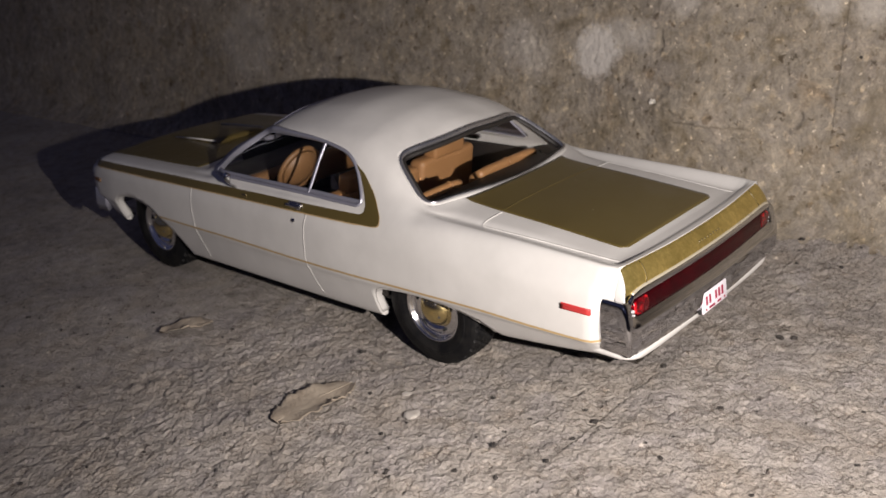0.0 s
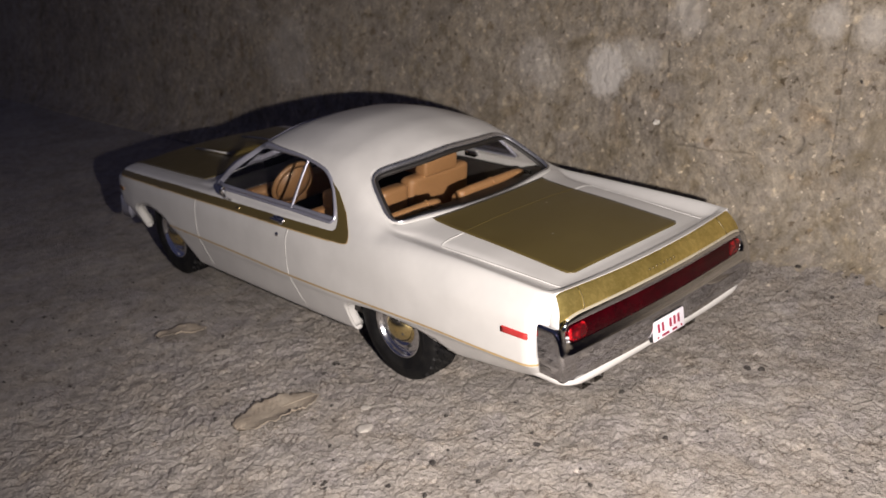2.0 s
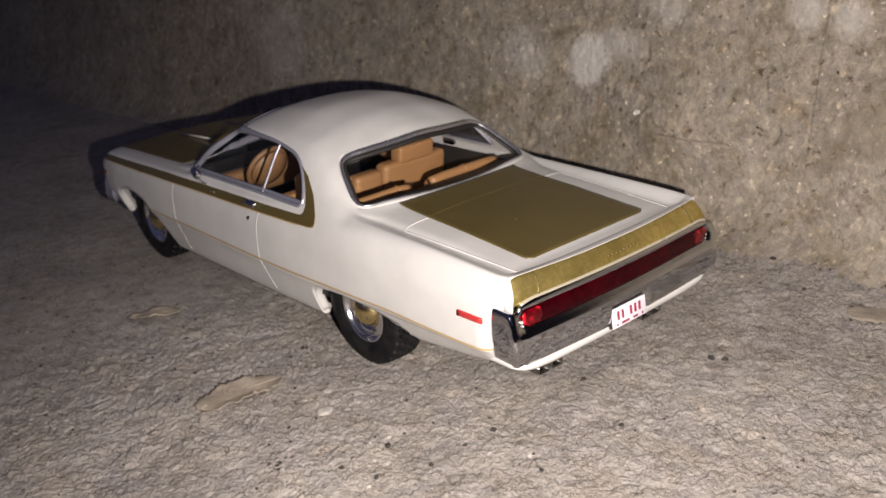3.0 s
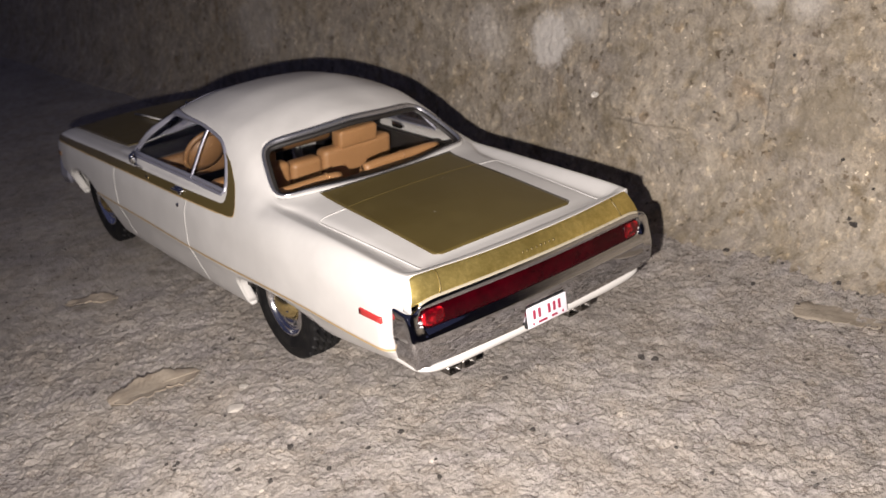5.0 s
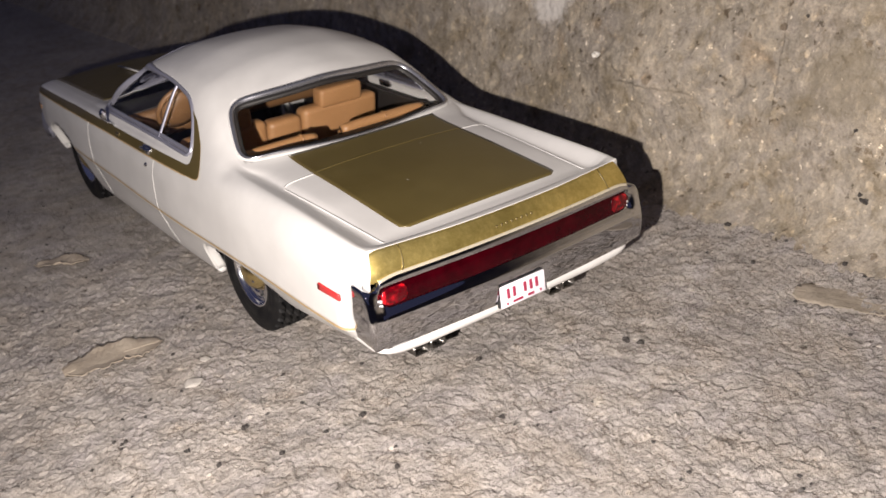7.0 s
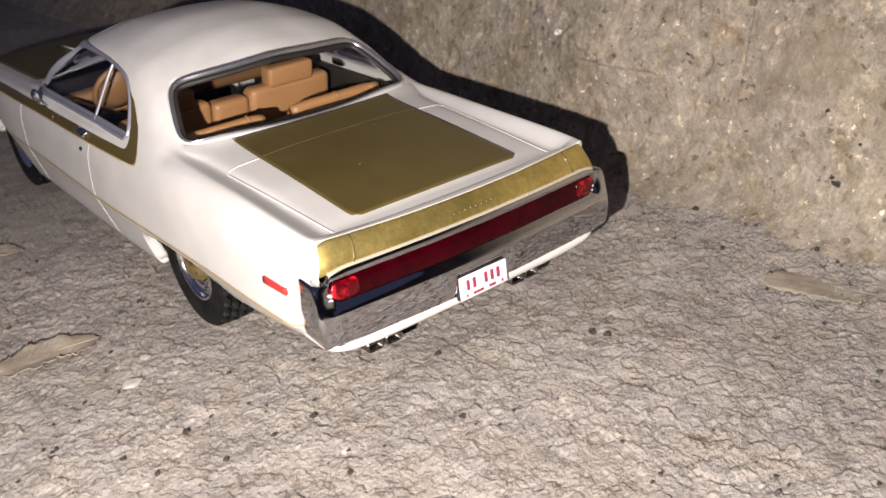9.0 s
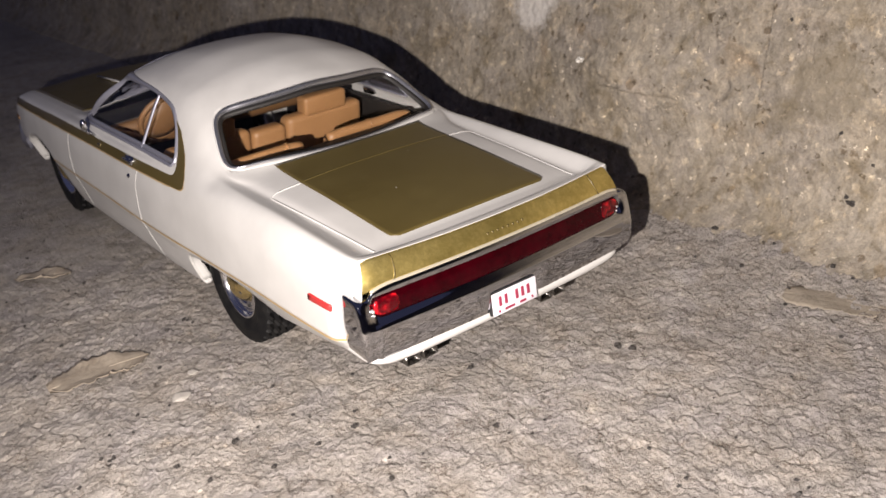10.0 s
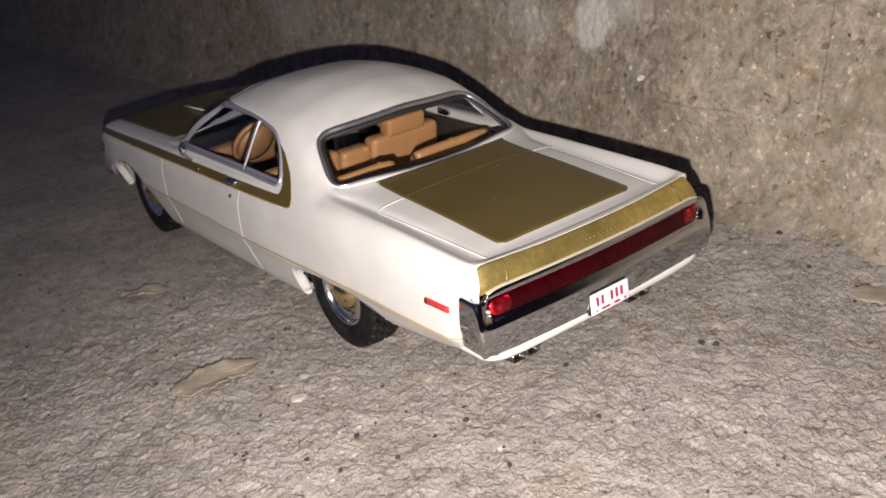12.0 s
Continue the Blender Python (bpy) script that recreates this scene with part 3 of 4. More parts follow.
def bow(x, y):
    """The tail is bowed: its middle stands further back than its corners."""
    return y - 0.05 * max(0.0, 1 - (x / 0.95) ** 2) * max(0.0, 1 - (y + 0.12) / 0.5) ** 2 if y < 0.38 else y


# Outlines of the openings: (y, z) on the flank, (x, y) on the top.
SIDE_WINDOW = rounded([(1.855, 1.055, 0.06), (2.035, 1.335, 0.16), (2.42, 1.405, 0.2), (3.13, 1.43, 0.16), (3.64, 1.055, 0.03)], 0.1)
REAR_ARCH = rounded([(1.785, 0.10, 0.01), (1.785, 0.50, 0.13), (1.35, 0.555, 0.3), (0.95, 0.50, 0.3), (0.66, 0.33, 0.02), (0.60, 0.10, 0.01)], 0.1)
FRONT_ARCH = rounded([(5.22, 0.10, 0.01), (5.22, 0.62, 0.12), (4.90, 0.70, 0.25), (4.48, 0.62, 0.3), (4.18, 0.33, 0.1), (4.06, 0.10, 0.02)], 0.1)


def pane(top, bottom, top_bend, bottom_bend, half_top, half_bottom):
    """A window across the car, bowed along its upper and lower edge."""
    loop = []
    for k in range(25):
        u = -1 + 2 * k / 24
        loop.append((u * half_top, top + top_bend * u * u))
    for k in range(25):
        u = 1 - 2 * k / 24
        loop.append((u * half_bottom, bottom + bottom_bend * u * u))
    ends = (0, 24, 25, 49)
    return dense(rounded([(*p, 0.085 if i in ends else 0.002) for i, p in enumerate(loop)], 0.05, 6), 0.02)


REAR_WINDOW = pane(1.63, 1.215, 0.128, 0.165, 0.652, 0.793)
WINDSHIELD = pane(3.93, 3.10, -0.20, 0.05, 0.815, 0.66)

car = holder("model_car", (0, 2.7, 0), "white and gold scale model coupe standing on rough concrete", "model car")


def body_shell():
    ys = list(np.arange(-0.12, 0.06, 0.008)) + list(np.arange(0.064, 5.721, 0.0238))
    bm = bmesh.new()
    rows = []
    for y in ys:
        s = section_at(float(y))
        half = [(-x, z) for x, z in s] + [(x, z) for x, z in s[-2::-1]]
        rows.append([bm.verts.new((x, bow(x, float(y)), z)) for x, z in half])
    for a, b in zip(rows, rows[1:]):
        for i in range(len(a) - 1):
            bm.faces.new((a[i], a[i + 1], b[i + 1], b[i]))
    bm.faces.new([v for v in rows[-1]])
    holes = [(SIDE_WINDOW, "side"), (REAR_ARCH, "side"), (FRONT_ARCH, "side"), (REAR_WINDOW, "top"), (WINDSHIELD, "top")]
    bounds = [(min(p[0] for p in h), max(p[0] for p in h), min(p[1] for p in h), max(p[1] for p in h)) for h, _ in holes]
    gone = {}
    for f in bm.faces:
        c = f.calc_center_median()
        if len(f.verts) > 4:
            continue
        for (loop, how), (a0, a1, b0, b1) in zip(holes, bounds):
            flat = (c.y, c.z) if how == "side" else (c.x, c.y)
            if how == "side" and abs(c.x) < 0.6 or how == "top" and c.z < 1.0:
                continue
            if a0 < flat[0] < a1 and b0 < flat[1] < b1 and inside(flat, loop):
                gone[f] = (loop, how)
                break
    rim = {}
    for f, hole in gone.items():
        for v in f.verts:
            if any(g not in gone for g in v.link_faces):
                rim[v] = hole
    bmesh.ops.delete(bm, geom=list(gone), context="FACES")
    for v, (loop, how) in rim.items():
        if not v.is_valid:
            continue
        if how == "side":
            q = nearest((v.co.y, v.co.z), loop)
            if q.y > rock_z(q.x):
                v.co = Vector((math.copysign(side_x(q.x, q.y), v.co.x), q.x, q.y))
        else:
            q = nearest((v.co.x, v.co.y), loop)
            v.co = Vector((q.x, q.y, top_z(q.x, q.y)))
    for v in bm.verts:
        v.co.x = wide(v.co.x)
    bmesh.ops.recalc_face_normals(bm, faces=bm.faces)
    probe = max(bm.faces, key=lambda f: f.calc_center_median().z)
    if probe.normal.z < 0:
        bmesh.ops.reverse_faces(bm, faces=bm.faces)
    return bm


body = part("body", body_shell(), white_paint, car, "glossy ivory-white painted body shell", thick=0.022)


# On-skin helpers: points a little proud of the flank (sign: -1 near side, 1 far side) or of the top.
def on_side(sign, y, z, lift):
    d = 0.004
    slope = (side_x(y, z + d) - side_x(y, z - d)) / (2 * d)
    n = Vector((1, -slope)).normalized()
    return (wide(sign * (side_x(y, z) + lift * n.x)), y, z + lift * n.y)


def on_top(x, y, lift):
    d = 0.006
    gx_, gy_ = (top_z(x + d, y) - top_z(x - d, y)) / (2 * d), (top_z(x, y + d) - top_z(x, y - d)) / (2 * d)
    n = Vector((-gx_, -gy_, 1)).normalized()
    return (wide(x + lift * n.x), bow(x, y) + lift * n.y, top_z(x, y) + lift * n.z)


def band(place, outer, inner, lift, drop, calm=0):
    """A raised frame between two matching outlines."""
    n = len(outer)
    mid = [tuple((Vector(a) + Vector(b)) / 2) for a, b in zip(outer, inner)]
    rows = [[place(*p, drop) for p in outer], [place(*p, lift * 0.8) for p in shrunk(outer, 0.004)], [place(*p, lift) for p in mid], [place(*p, lift * 0.8) for p in inner], [place(*p, drop - 0.02) for p in inner]]
    for _ in range(calm):
        rows = [[(Vector(r[i - 2]) + 2 * Vector(r[i - 1]) + 3 * Vector(r[i]) + 2 * Vector(r[(i + 1) % n]) + Vector(r[(i + 2) % n])) / 9 for i in range(n)] for r in rows]
    bm = sheet(rows, True)
    bmesh.ops.recalc_face_normals(bm, faces=bm.faces)
    return bm


def film(place, loop, lift, rings=6):
    """A filled outline that follows the skin."""
    n = len(loop)
    cx, cy = sum(p[0] for p in loop) / n, sum(p[1] for p in loop) / n
    rows = [[place(cx + (x - cx) * s, cy + (y - cy) * s, lift) for x, y in loop] for s in np.linspace(1, 0.04, rings)]
    bm = sheet(rows, True)
    bm.faces.new([v for v in list(bm.verts)[-n:]])
    bmesh.ops.recalc_face_normals(bm, faces=bm.faces)
    return bm


def ribbon(place, a, b, lift, across=3):
    """A strip on the skin between two lines of the same length."""
    rows = [[place(*(Vector(p).lerp(Vector(q), k / across)), lift) for p, q in zip(a, b)] for k in range(across + 1)]
    bm = sheet(rows)
    bmesh.ops.recalc_face_normals(bm, faces=bm.faces)
    return bm


def line_on(place, path, width, lift):
    """A thin raised line on the skin."""
    pts = dense(path, 0.03, False)
    up, down = [], []
    for i, p in enumerate(pts):
        d = (Vector(pts[min(i + 1, len(pts) - 1)]) - Vector(pts[max(i - 1, 0)])).normalized()
        up.append((p[0] - d.y * width / 2, p[1] + d.x * width / 2))
        down.append((p[0] + d.y * width / 2, p[1] - d.x * width / 2))
    rows = [[place(*p, -0.006) for p in up], [place(*p, lift) for p in up], [place(*p, lift) for p in down], [place(*p, -0.006) for p in down]]
    bm = sheet(rows)
    bmesh.ops.recalc_face_normals(bm, faces=bm.faces)
    return bm


# ---- windows ----
for sign in (-1, 1):
    def flank(y, z, lift, sign=sign):
        return on_side(sign, y, z, lift)

    loop = dense(SIDE_WINDOW, 0.025)
    part("side_window_trim", band(flank, shrunk(loop, -0.016), shrunk(loop, 0.006), 0.012, -0.014), trim_chrome, car, "bright metal side window moulding")
    rear_part = rounded([(1.87, 1.06, 0.05), (2.04, 1.33, 0.15), (2.375, 1.392, 0.02), (2.425, 1.06, 0.02)], 0.05)
    front_part = rounded([(2.445, 1.06, 0.02), (2.395, 1.397, 0.02), (3.13, 1.42, 0.15), (3.62, 1.06, 0.03)], 0.05)
    part("quarter_glass", film(flank, dense(rear_part, 0.03), -0.020), glass, car, "clear quarter window")
    part("door_glass", film(flank, dense(front_part, 0.03), -0.020), glass, car, "clear door window")
    part("window_post", line_on(flank, [(2.435, 1.05), (2.385, 1.40)], 0.022, 0.006), trim_chrome, car, "slim bright window post")
    part("belt_moulding", line_on(flank, [(1.88, 1.075), (2.6, 1.075), (3.60, 1.075)], 0.024, 0.004), trim_chrome, car, "bright belt moulding")

loop = REAR_WINDOW
low_part = [min(max((1.50 - p[1]) / 0.06, 0.0), 1.0) * min(max((0.76 - abs(p[0])) / 0.08, 0.0), 1.0) for p in loop]
outer_edge = [tuple(Vector(a).lerp(Vector(b), w)) for a, b, w in zip(shrunk(loop, -0.024), shrunk(loop, -0.007), low_part)]
part("rear_window_trim", band(on_top, outer_edge, shrunk(loop, 0.004), 0.012, -0.012, 6), window_chrome, car, "bright rear window moulding")
part("window_lip", band(on_top, shrunk(loop, -0.034), shrunk(loop, 0.002), 0.005, -0.010, 6), white_paint, body)
part("window_gasket", band(on_top, shrunk(loop, 0.005), shrunk(loop, 0.030), -0.010, -0.016, 6), dark_vinyl, car, "black rear window gasket")
part("rear_window", film(on_top, shrunk(loop, 0.008), -0.022, 9), glass, car, "clear rear window")
loop = WINDSHIELD
part("windshield_trim", band(on_top, shrunk(loop, -0.014), shrunk(loop, 0.010), 0.010, -0.004), trim_chrome, car, "bright windshield moulding")
part("windshield", film(on_top, shrunk(loop, 0.008), -0.022, 9), glass, car, "clear windshield")
for a in (-0.30, 0.28):
    wiper = [(a + 0.05 * math.sin(3 * t), 3.86 - 0.45 * t) for t in (0.0, 0.25, 0.5, 0.75, 1.0)]
    part("wiper", line_on(on_top, wiper, 0.016, 0.014), trim_chrome, car)

for ob in car.children:
    middle = sum(v.co.x for v in ob.data.vertices) / len(ob.data.vertices)
    if ob.data.materials[0] == glass and middle < 0.3 * K:
        ob.visible_shadow = False

# ---- gold paint: deck panel, hood, tail panel, side stripes ----


def deck_film():
    bm = bmesh.new()
    rows = []
    for v in np.linspace(0.0, 1.0, 45):
        row = []
        for u in np.linspace(-1, 1, 41):
            y = 0.045 + (1.205 + 0.045 * u * u - 0.045) * v
            cut = 0.045 - math.sqrt(max(0.0, 0.045**2 - (0.09 - y) ** 2)) if y < 0.09 else 0.0
            row.append(bm.verts.new(on_top(u * (0.545 - cut), float(y), 0.005)))
        rows.append(row)
    for a, b in zip(rows, rows[1:]):
        for i in range(len(a) - 1):
            bm.faces.new((a[i], a[i + 1], b[i + 1], b[i]))
    return bm


deck_gold = part("deck_panel", deck_film(), gold_paint, car, "dull gold painted rear deck panel", thick=0.004)
part("lid_seam", line_on(on_top, [(-0.53, 0.94), (0.53, 0.94)], 0.007, 0.008), gold_paint, deck_gold)
for s in (-1, 1):
    part("lid_seam", line_on(on_top, [(s * 0.55, 0.94), (s * 0.752, 0.95), (s * 0.725, 0.45), (s * 0.70, -0.015)], 0.009, 0.004), white_paint, body)


def hood_film():
    rows = []
    for y in np.linspace(4.02, 5.52, 40):
        rows.append([on_top(x, float(y), 0.005) for x in np.linspace(-0.80, 0.80, 41)])
    return sheet(rows)


hood = part("hood_panel", hood_film(), gold_paint, car, "dull gold painted hood", thick=0.004)


def scoop():
    grid = []
    for y, h, w in ((5.35, 0.004, 0.26), (5.2, 0.01, 0.27), (4.9, 0.025, 0.28), (4.55, 0.04, 0.28), (4.50, 0.035, 0.27), (4.48, 0.004, 0.26)):
        row = []
        for k in range(17):
            u = -1 + 2 * k / 16
            x = u * w
            row.append((x, y, top_z(x, y) + 0.004 + h * (1 - abs(u) ** 6)))
        grid.append(row)
    bm = sheet(grid)
    bmesh.ops.recalc_face_normals(bm, faces=bm.faces)
    return bm


part("hood_scoop", scoop(), gold_paint, hood, "low gold hood scoop")
for s in (-1, 1):
    part("scoop_stripe", tube([(s * 0.27, y, top_z(0.27, y) + 0.012 + h) for y, h in ((5.2, 0.0), (4.9, 0.012), (4.52, 0.02))], 0.007, 8), white_paint, hood, "white scoop edge line")

for sign in (-1, 1):
    def flank(y, z, lift, sign=sign):
        return on_side(sign, y, z, lift)

    lo = curve((1.9, 0.942), (2.5, 0.935), (3.4, 0.922), (4.3, 0.908), (5.5, 0.885))
    hi = curve((1.9, 1.005), (2.5, 1.0), (3.4, 0.985), (4.3, 0.965), (5.5, 0.935))
    ys = [float(y) for y in np.linspace(5.5, 1.9, 80)]
    a = [(y, hi(y)) for y in ys]
    b = [(y, lo(y)) for y in ys]
    # The tail of the stripe sweeps up behind the quarter window.
    ia = dense([(1.88, 1.005), (1.835, 1.008), (1.812, 1.025), (1.818, 1.06), (1.88, 1.15), (1.96, 1.25), (2.035, 1.305)], 0.018, False)
    ob_ = dense([(1.88, 0.943), (1.73, 0.946), (1.675, 0.952), (1.652, 0.975), (1.665, 1.02), (1.78, 1.14), (1.92, 1.25), (2.037, 1.307)], 0.018, False)

    def even(path, n):
        pts = [Vector(p) for p in path]
        return [tuple(pts[min(int(k * (len(pts) - 1) / n), len(pts) - 2)].lerp(pts[min(int(k * (len(pts) - 1) / n), len(pts) - 2) + 1], k * (len(pts) - 1) / n - min(int(k * (len(pts) - 1) / n), len(pts) - 2))) for k in range(n + 1)]

    a += even(ia, 40)
    b += even(ob_, 40)
    stripe = part("side_stripe", ribbon(flank, a, b, 0.005, 4), gold_paint, car, "dull gold side stripe sweeping up behind the window")
    part("stripe_edge", ribbon(flank, b, [(y, z - 0.009) for y, z in b[:82]] + [(p[0] - 0.009, p[1] - 0.005) for p in b[82:]], 0.005, 1), pin_paint, stripe, "thin orange edge line")
    ys = [float(y) for y in np.linspace(4.42, -0.08, 120)]
    part("pinstripe", ribbon(flank, [(y, pin(y) + 0.0075) for y in ys], [(y, pin(y) - 0.0075) for y in ys], 0.005, 1), pin_paint, car, "thin orange-gold pinstripe")
    # Door seams, handle, lock, mirror, marker lamps.
    part("door_seam", line_on(flank, [(2.36, 0.995), (2.415, 0.85), (2.435, 0.6), (2.41, 0.42), (2.37, 0.29)], 0.009, 0.0025), white_paint, body)
    part("door_seam", line_on(flank, [(3.86, 0.95), (3.875, 0.7), (3.87, 0.5), (3.83, 0.29)], 0.009, 0.0025), white_paint, body)
    x = side_x(2.5, 0.97)
    grip = block(-0.012, 0.03, 2.43, 2.60, 0.965, 0.985, 0.008, 2)
    grip = block(-0.03, 0.035, 2.43, 2.475, 0.955, 0.995, 0.01, 2, grip)
    grip = block(-0.03, 0.012, 2.45, 2.58, 0.945, 1.0, 0.01, 2, grip)
    part("door_handle", moved(grip, pose(sign * x, 0, 0) @ Matrix.Diagonal((sign, 1, 1, 1))), chrome, car, "chrome door handle")
    part("door_lock", lathe([(0.0, 0.0), (0.012, 0.0), (0.012, 0.012), (0.0, 0.017), (-0.02, 0.017)], (sign * side_x(2.53, 0.865), 2.53, 0.862), 12, sign), chrome, car)
    marker = film(flank, rounded([(-0.012, 0.719), (0.182, 0.727), (0.182, 0.763), (-0.012, 0.755)], 0.006), 0.012, 4)
    part("side_marker", marker, red_marker, car, "red rectangular side marker lamp", thick=0.02)
    front_marker = film(flank, rounded([(5.45, 0.73), (5.58, 0.73), (5.58, 0.765), (5.45, 0.765)], 0.006), 0.010, 4)
    part("front_marker", front_marker, dim_tan, car, "small red-brown front marker lamp", thick=0.02)

mx, my, mz = -1.045, 3.27, 1.10
mirror = lathe([(-0.022, 0.0), (-0.022, 0.024), (-0.014, 0.034), (0.004, 0.036), (0.020, 0.026), (0.028, 0.0)], (0, 0, 0), 20, 1)
mirror = moved(mirror, pose(mx + 0.01, my, mz - 0.01) @ pose(0, 0, 0, 0, 0, 80) @ Matrix.Diagonal((1, 0.75, 1.25, 1)))
m_ob = part("door_mirror", mirror, chrome, car, "small chrome door mirror")
part("mirror_stem", tube([(mx + 0.01, my, mz - 0.03), (mx + 0.025, my - 0.005, 1.03), (-0.965, my - 0.01, 0.99)], 0.010, 8), chrome, m_ob)
part("emblem", block(-side_x(3.13, 0.955) - 0.012, -side_x(3.13, 0.955) + 0.02, 3.10, 3.16, 0.94, 0.97, 0.006, 2), gold_chrome, car, "small gold emblem")

# ---- tail: gold panel, bumper, lamp strip, plate, valance, exhausts ----


def tail_y(x):
    """The rear line of the deck."""
    return bow(x, -0.12)


def low_edge(x):
    """The gold panel's lower edge sinks a little at its very ends."""
    return 0.868 - 0.022 * min(max((abs(x) - 0.74) / 0.15, 0.0), 1.0) ** 2


def tail_panel():
    rows = ((0.020, 1.0, 0.0), (0.000, 1.0, 0.0), (-0.007, 0.97, 0.06), (-0.014, 0.90, 0.15), (-0.024, 0.80, 0.25), (-0.036, 0.66, 0.38), (-0.049, 0.50, 0.53), (-0.059, 0.34, 0.68), (-0.065, 0.20, 0.81), (-0.069, 0.09, 0.91), (-0.070, 0.0, 1.0), (-0.02, -0.06, 1.0))
    grid = []
    us = [-1.02 + 2.005 * k / 60 for k in range(61)]
    for u in us:
        row = []
        for out, h, low in rows:
            x = u * (0.838 + 0.052 * low)
            round_off = 0.003 * max(0.0, (abs(u) - 0.93) / 0.07) ** 2
            zt = top_z(min(abs(x), 0.83), -0.12) - 0.002 - 0.006 * max(0.0, (abs(u) - 0.95) / 0.05) ** 2
            row.append((wide(x), tail_y(x) + out - 0.004 + round_off, low_edge(x) + (zt - low_edge(x)) * h))
        grid.append(row)
    bm = sheet(grid)
    bmesh.ops.recalc_face_normals(bm, faces=bm.faces)
    return bm


def tail_end(sign):
    """The white skin that turns from the flank to the end of the gold panel."""
    grid = []
    for out, h, low in ((0.0, 1.0, 0.0), (-0.007, 0.97, 0.06), (-0.014, 0.90, 0.15), (-0.024, 0.80, 0.25), (-0.036, 0.66, 0.38), (-0.049, 0.50, 0.53), (-0.059, 0.34, 0.68), (-0.065, 0.20, 0.81), (-0.070, 0.0, 1.0), (-0.070, -0.5, 1.1)):
        x = (0.838 + 0.052 * low) * (1.02 if sign < 0 else 0.985) - 0.004
        z = low_edge(x) + (top_z(0.83, -0.12) - 0.006 - low_edge(x)) * h
        a = Vector((x, tail_y(x) + out + 0.008, z))
        c = Vector((max(side_x(-0.12, z), x + 0.004), -0.115, z))
        b = Vector((c.x, a.y * 0.75 + c.y * 0.25, z))
        row = [a.lerp(b, t).lerp(b.lerp(c, t), t) for t in (0.0, 0.2, 0.4, 0.6, 0.8, 1.0)]
        grid.append([(wide(sign * p.x), p.y, p.z) for p in row])
    bm = sheet(grid)
    bmesh.ops.recalc_face_normals(bm, faces=bm.faces)
    return bm


for s in (-1, 1):
    part("tail_end", tail_end(s), white_paint, body, thick=0.004)
panel = part("tail_panel", tail_panel(), gold_foil, car, "brushed gold tail panel above the bumper")
for s in (-1, 1):
    part("panel_seam", tube([(s * 0.70, tail_y(0.7) - 0.008, 0.981), (s * 0.697, tail_y(0.7) - 0.028, 0.962), (s * 0.705, tail_y(0.7) - 0.053, 0.927), (s * 0.715, tail_y(0.7) - 0.068, 0.895), (s * 0.725, tail_y(0.7) - 0.073, 0.872)], 0.005, 6), gold_paint, panel)
# Lettering takes the darker deck gold, so its shade is in the colour.
for k in range(8):
    x = -0.13 + 0.035 * k
    part("letter_bar", block(x, x + 0.016, tail_y(x) - 0.0610, tail_y(x) - 0.03, 0.897, 0.920, 0.003, 1), gold_paint, panel, "small raised lettering bar, darker gold for its shade")


def plan_path():
    """The bumper's line seen from above, from one flank round the tail to the other."""
    corner = rounded([(-0.948, -0.04, 0.0), (-0.962, -0.250, 0.028), (0.0, -0.306, 1.2), (0.962, -0.250, 0.028), (0.948, -0.04, 0.0)], 0.1, 10)
    return dense([p for p in corner if p[1] < -0.0399], 0.015, False)


def ring_of(profile_at, path, slant=None):
    grid = []
    for i, p in enumerate(path):
        d = (Vector(path[min(i + 1, len(path) - 1)]) - Vector(path[max(i - 1, 0)])).normalized()
        n = Vector((d.y, -d.x))
        if n.y > 0 and abs(p[0]) < 0.9:
            n = -n
        grid.append([(wide(p[0] + n.x * u) * 1.004, p[1] + n.y * u + (slant(*p, z) if slant else 0.0), z) for u, z in profile_at(*p)])
    return grid


BUMPER = plan_path()


def leaning(x, y, z):
    """The bumper's upper half leans forward to meet the gold panel."""
    top = max(tail_y(min(abs(x), 0.87)) - 0.078 - min(y, -0.17), 0.012)
    lean = curve((0.40, 0.0), (0.60, 0.0), (0.664, 0.0), (0.684, 0.012), (0.72, 0.030), (0.82, 0.040), (0.868, max(top, 0.042)))(z)
    plain = curve((0.40, 0.0), (0.60, 0.0), (0.70, 0.012), (0.82, 0.032))(z)
    w = min(max((abs(x) - 0.872) / 0.04, 0.0), 1.0)
    lean += (plain - lean) * w
    return lean * min(max((-y - 0.04) / 0.15, 0.0), 1.0)


def eased(a, b, w):
    return [(p[0] + (q[0] - p[0]) * w, p[1] + (q[1] - p[1]) * w) for p, q in zip(a, b)]


# The bumper's outline in section: a plain bowed face at the flanks; at the rear a frame round the lamp over a ledge.
TUCK = [(-0.050, 0.472), (-0.08, 0.474), (-0.085, 0.58), (-0.075, 0.80)]
END_TUCK = [(-0.050, 0.484), (-0.088, 0.488), (-0.095, 0.58), (-0.08, 0.78)]
FLANK_CUT = [(-0.08, 0.80), (-0.040, 0.814), (-0.024, 0.820), (-0.014, 0.818), (-0.009, 0.80), (-0.007, 0.78), (-0.005, 0.75), (-0.004, 0.72), (-0.003, 0.69), (-0.002, 0.665), (-0.002, 0.65), (-0.002, 0.635), (-0.003, 0.61), (-0.006, 0.585), (-0.011, 0.542), (-0.024, 0.498)] + END_TUCK
REAR_CUT = [(-0.06, 0.850), (-0.012, 0.866), (-0.004, 0.868), (0.002, 0.863), (0.002, 0.824), (0.000, 0.820), (-0.016, 0.817), (-0.016, 0.703), (0.000, 0.699), (0.002, 0.676), (0.004, 0.666), (0.004, 0.656), (0.004, 0.62), (0.002, 0.58), (-0.006, 0.535), (-0.022, 0.484)] + TUCK
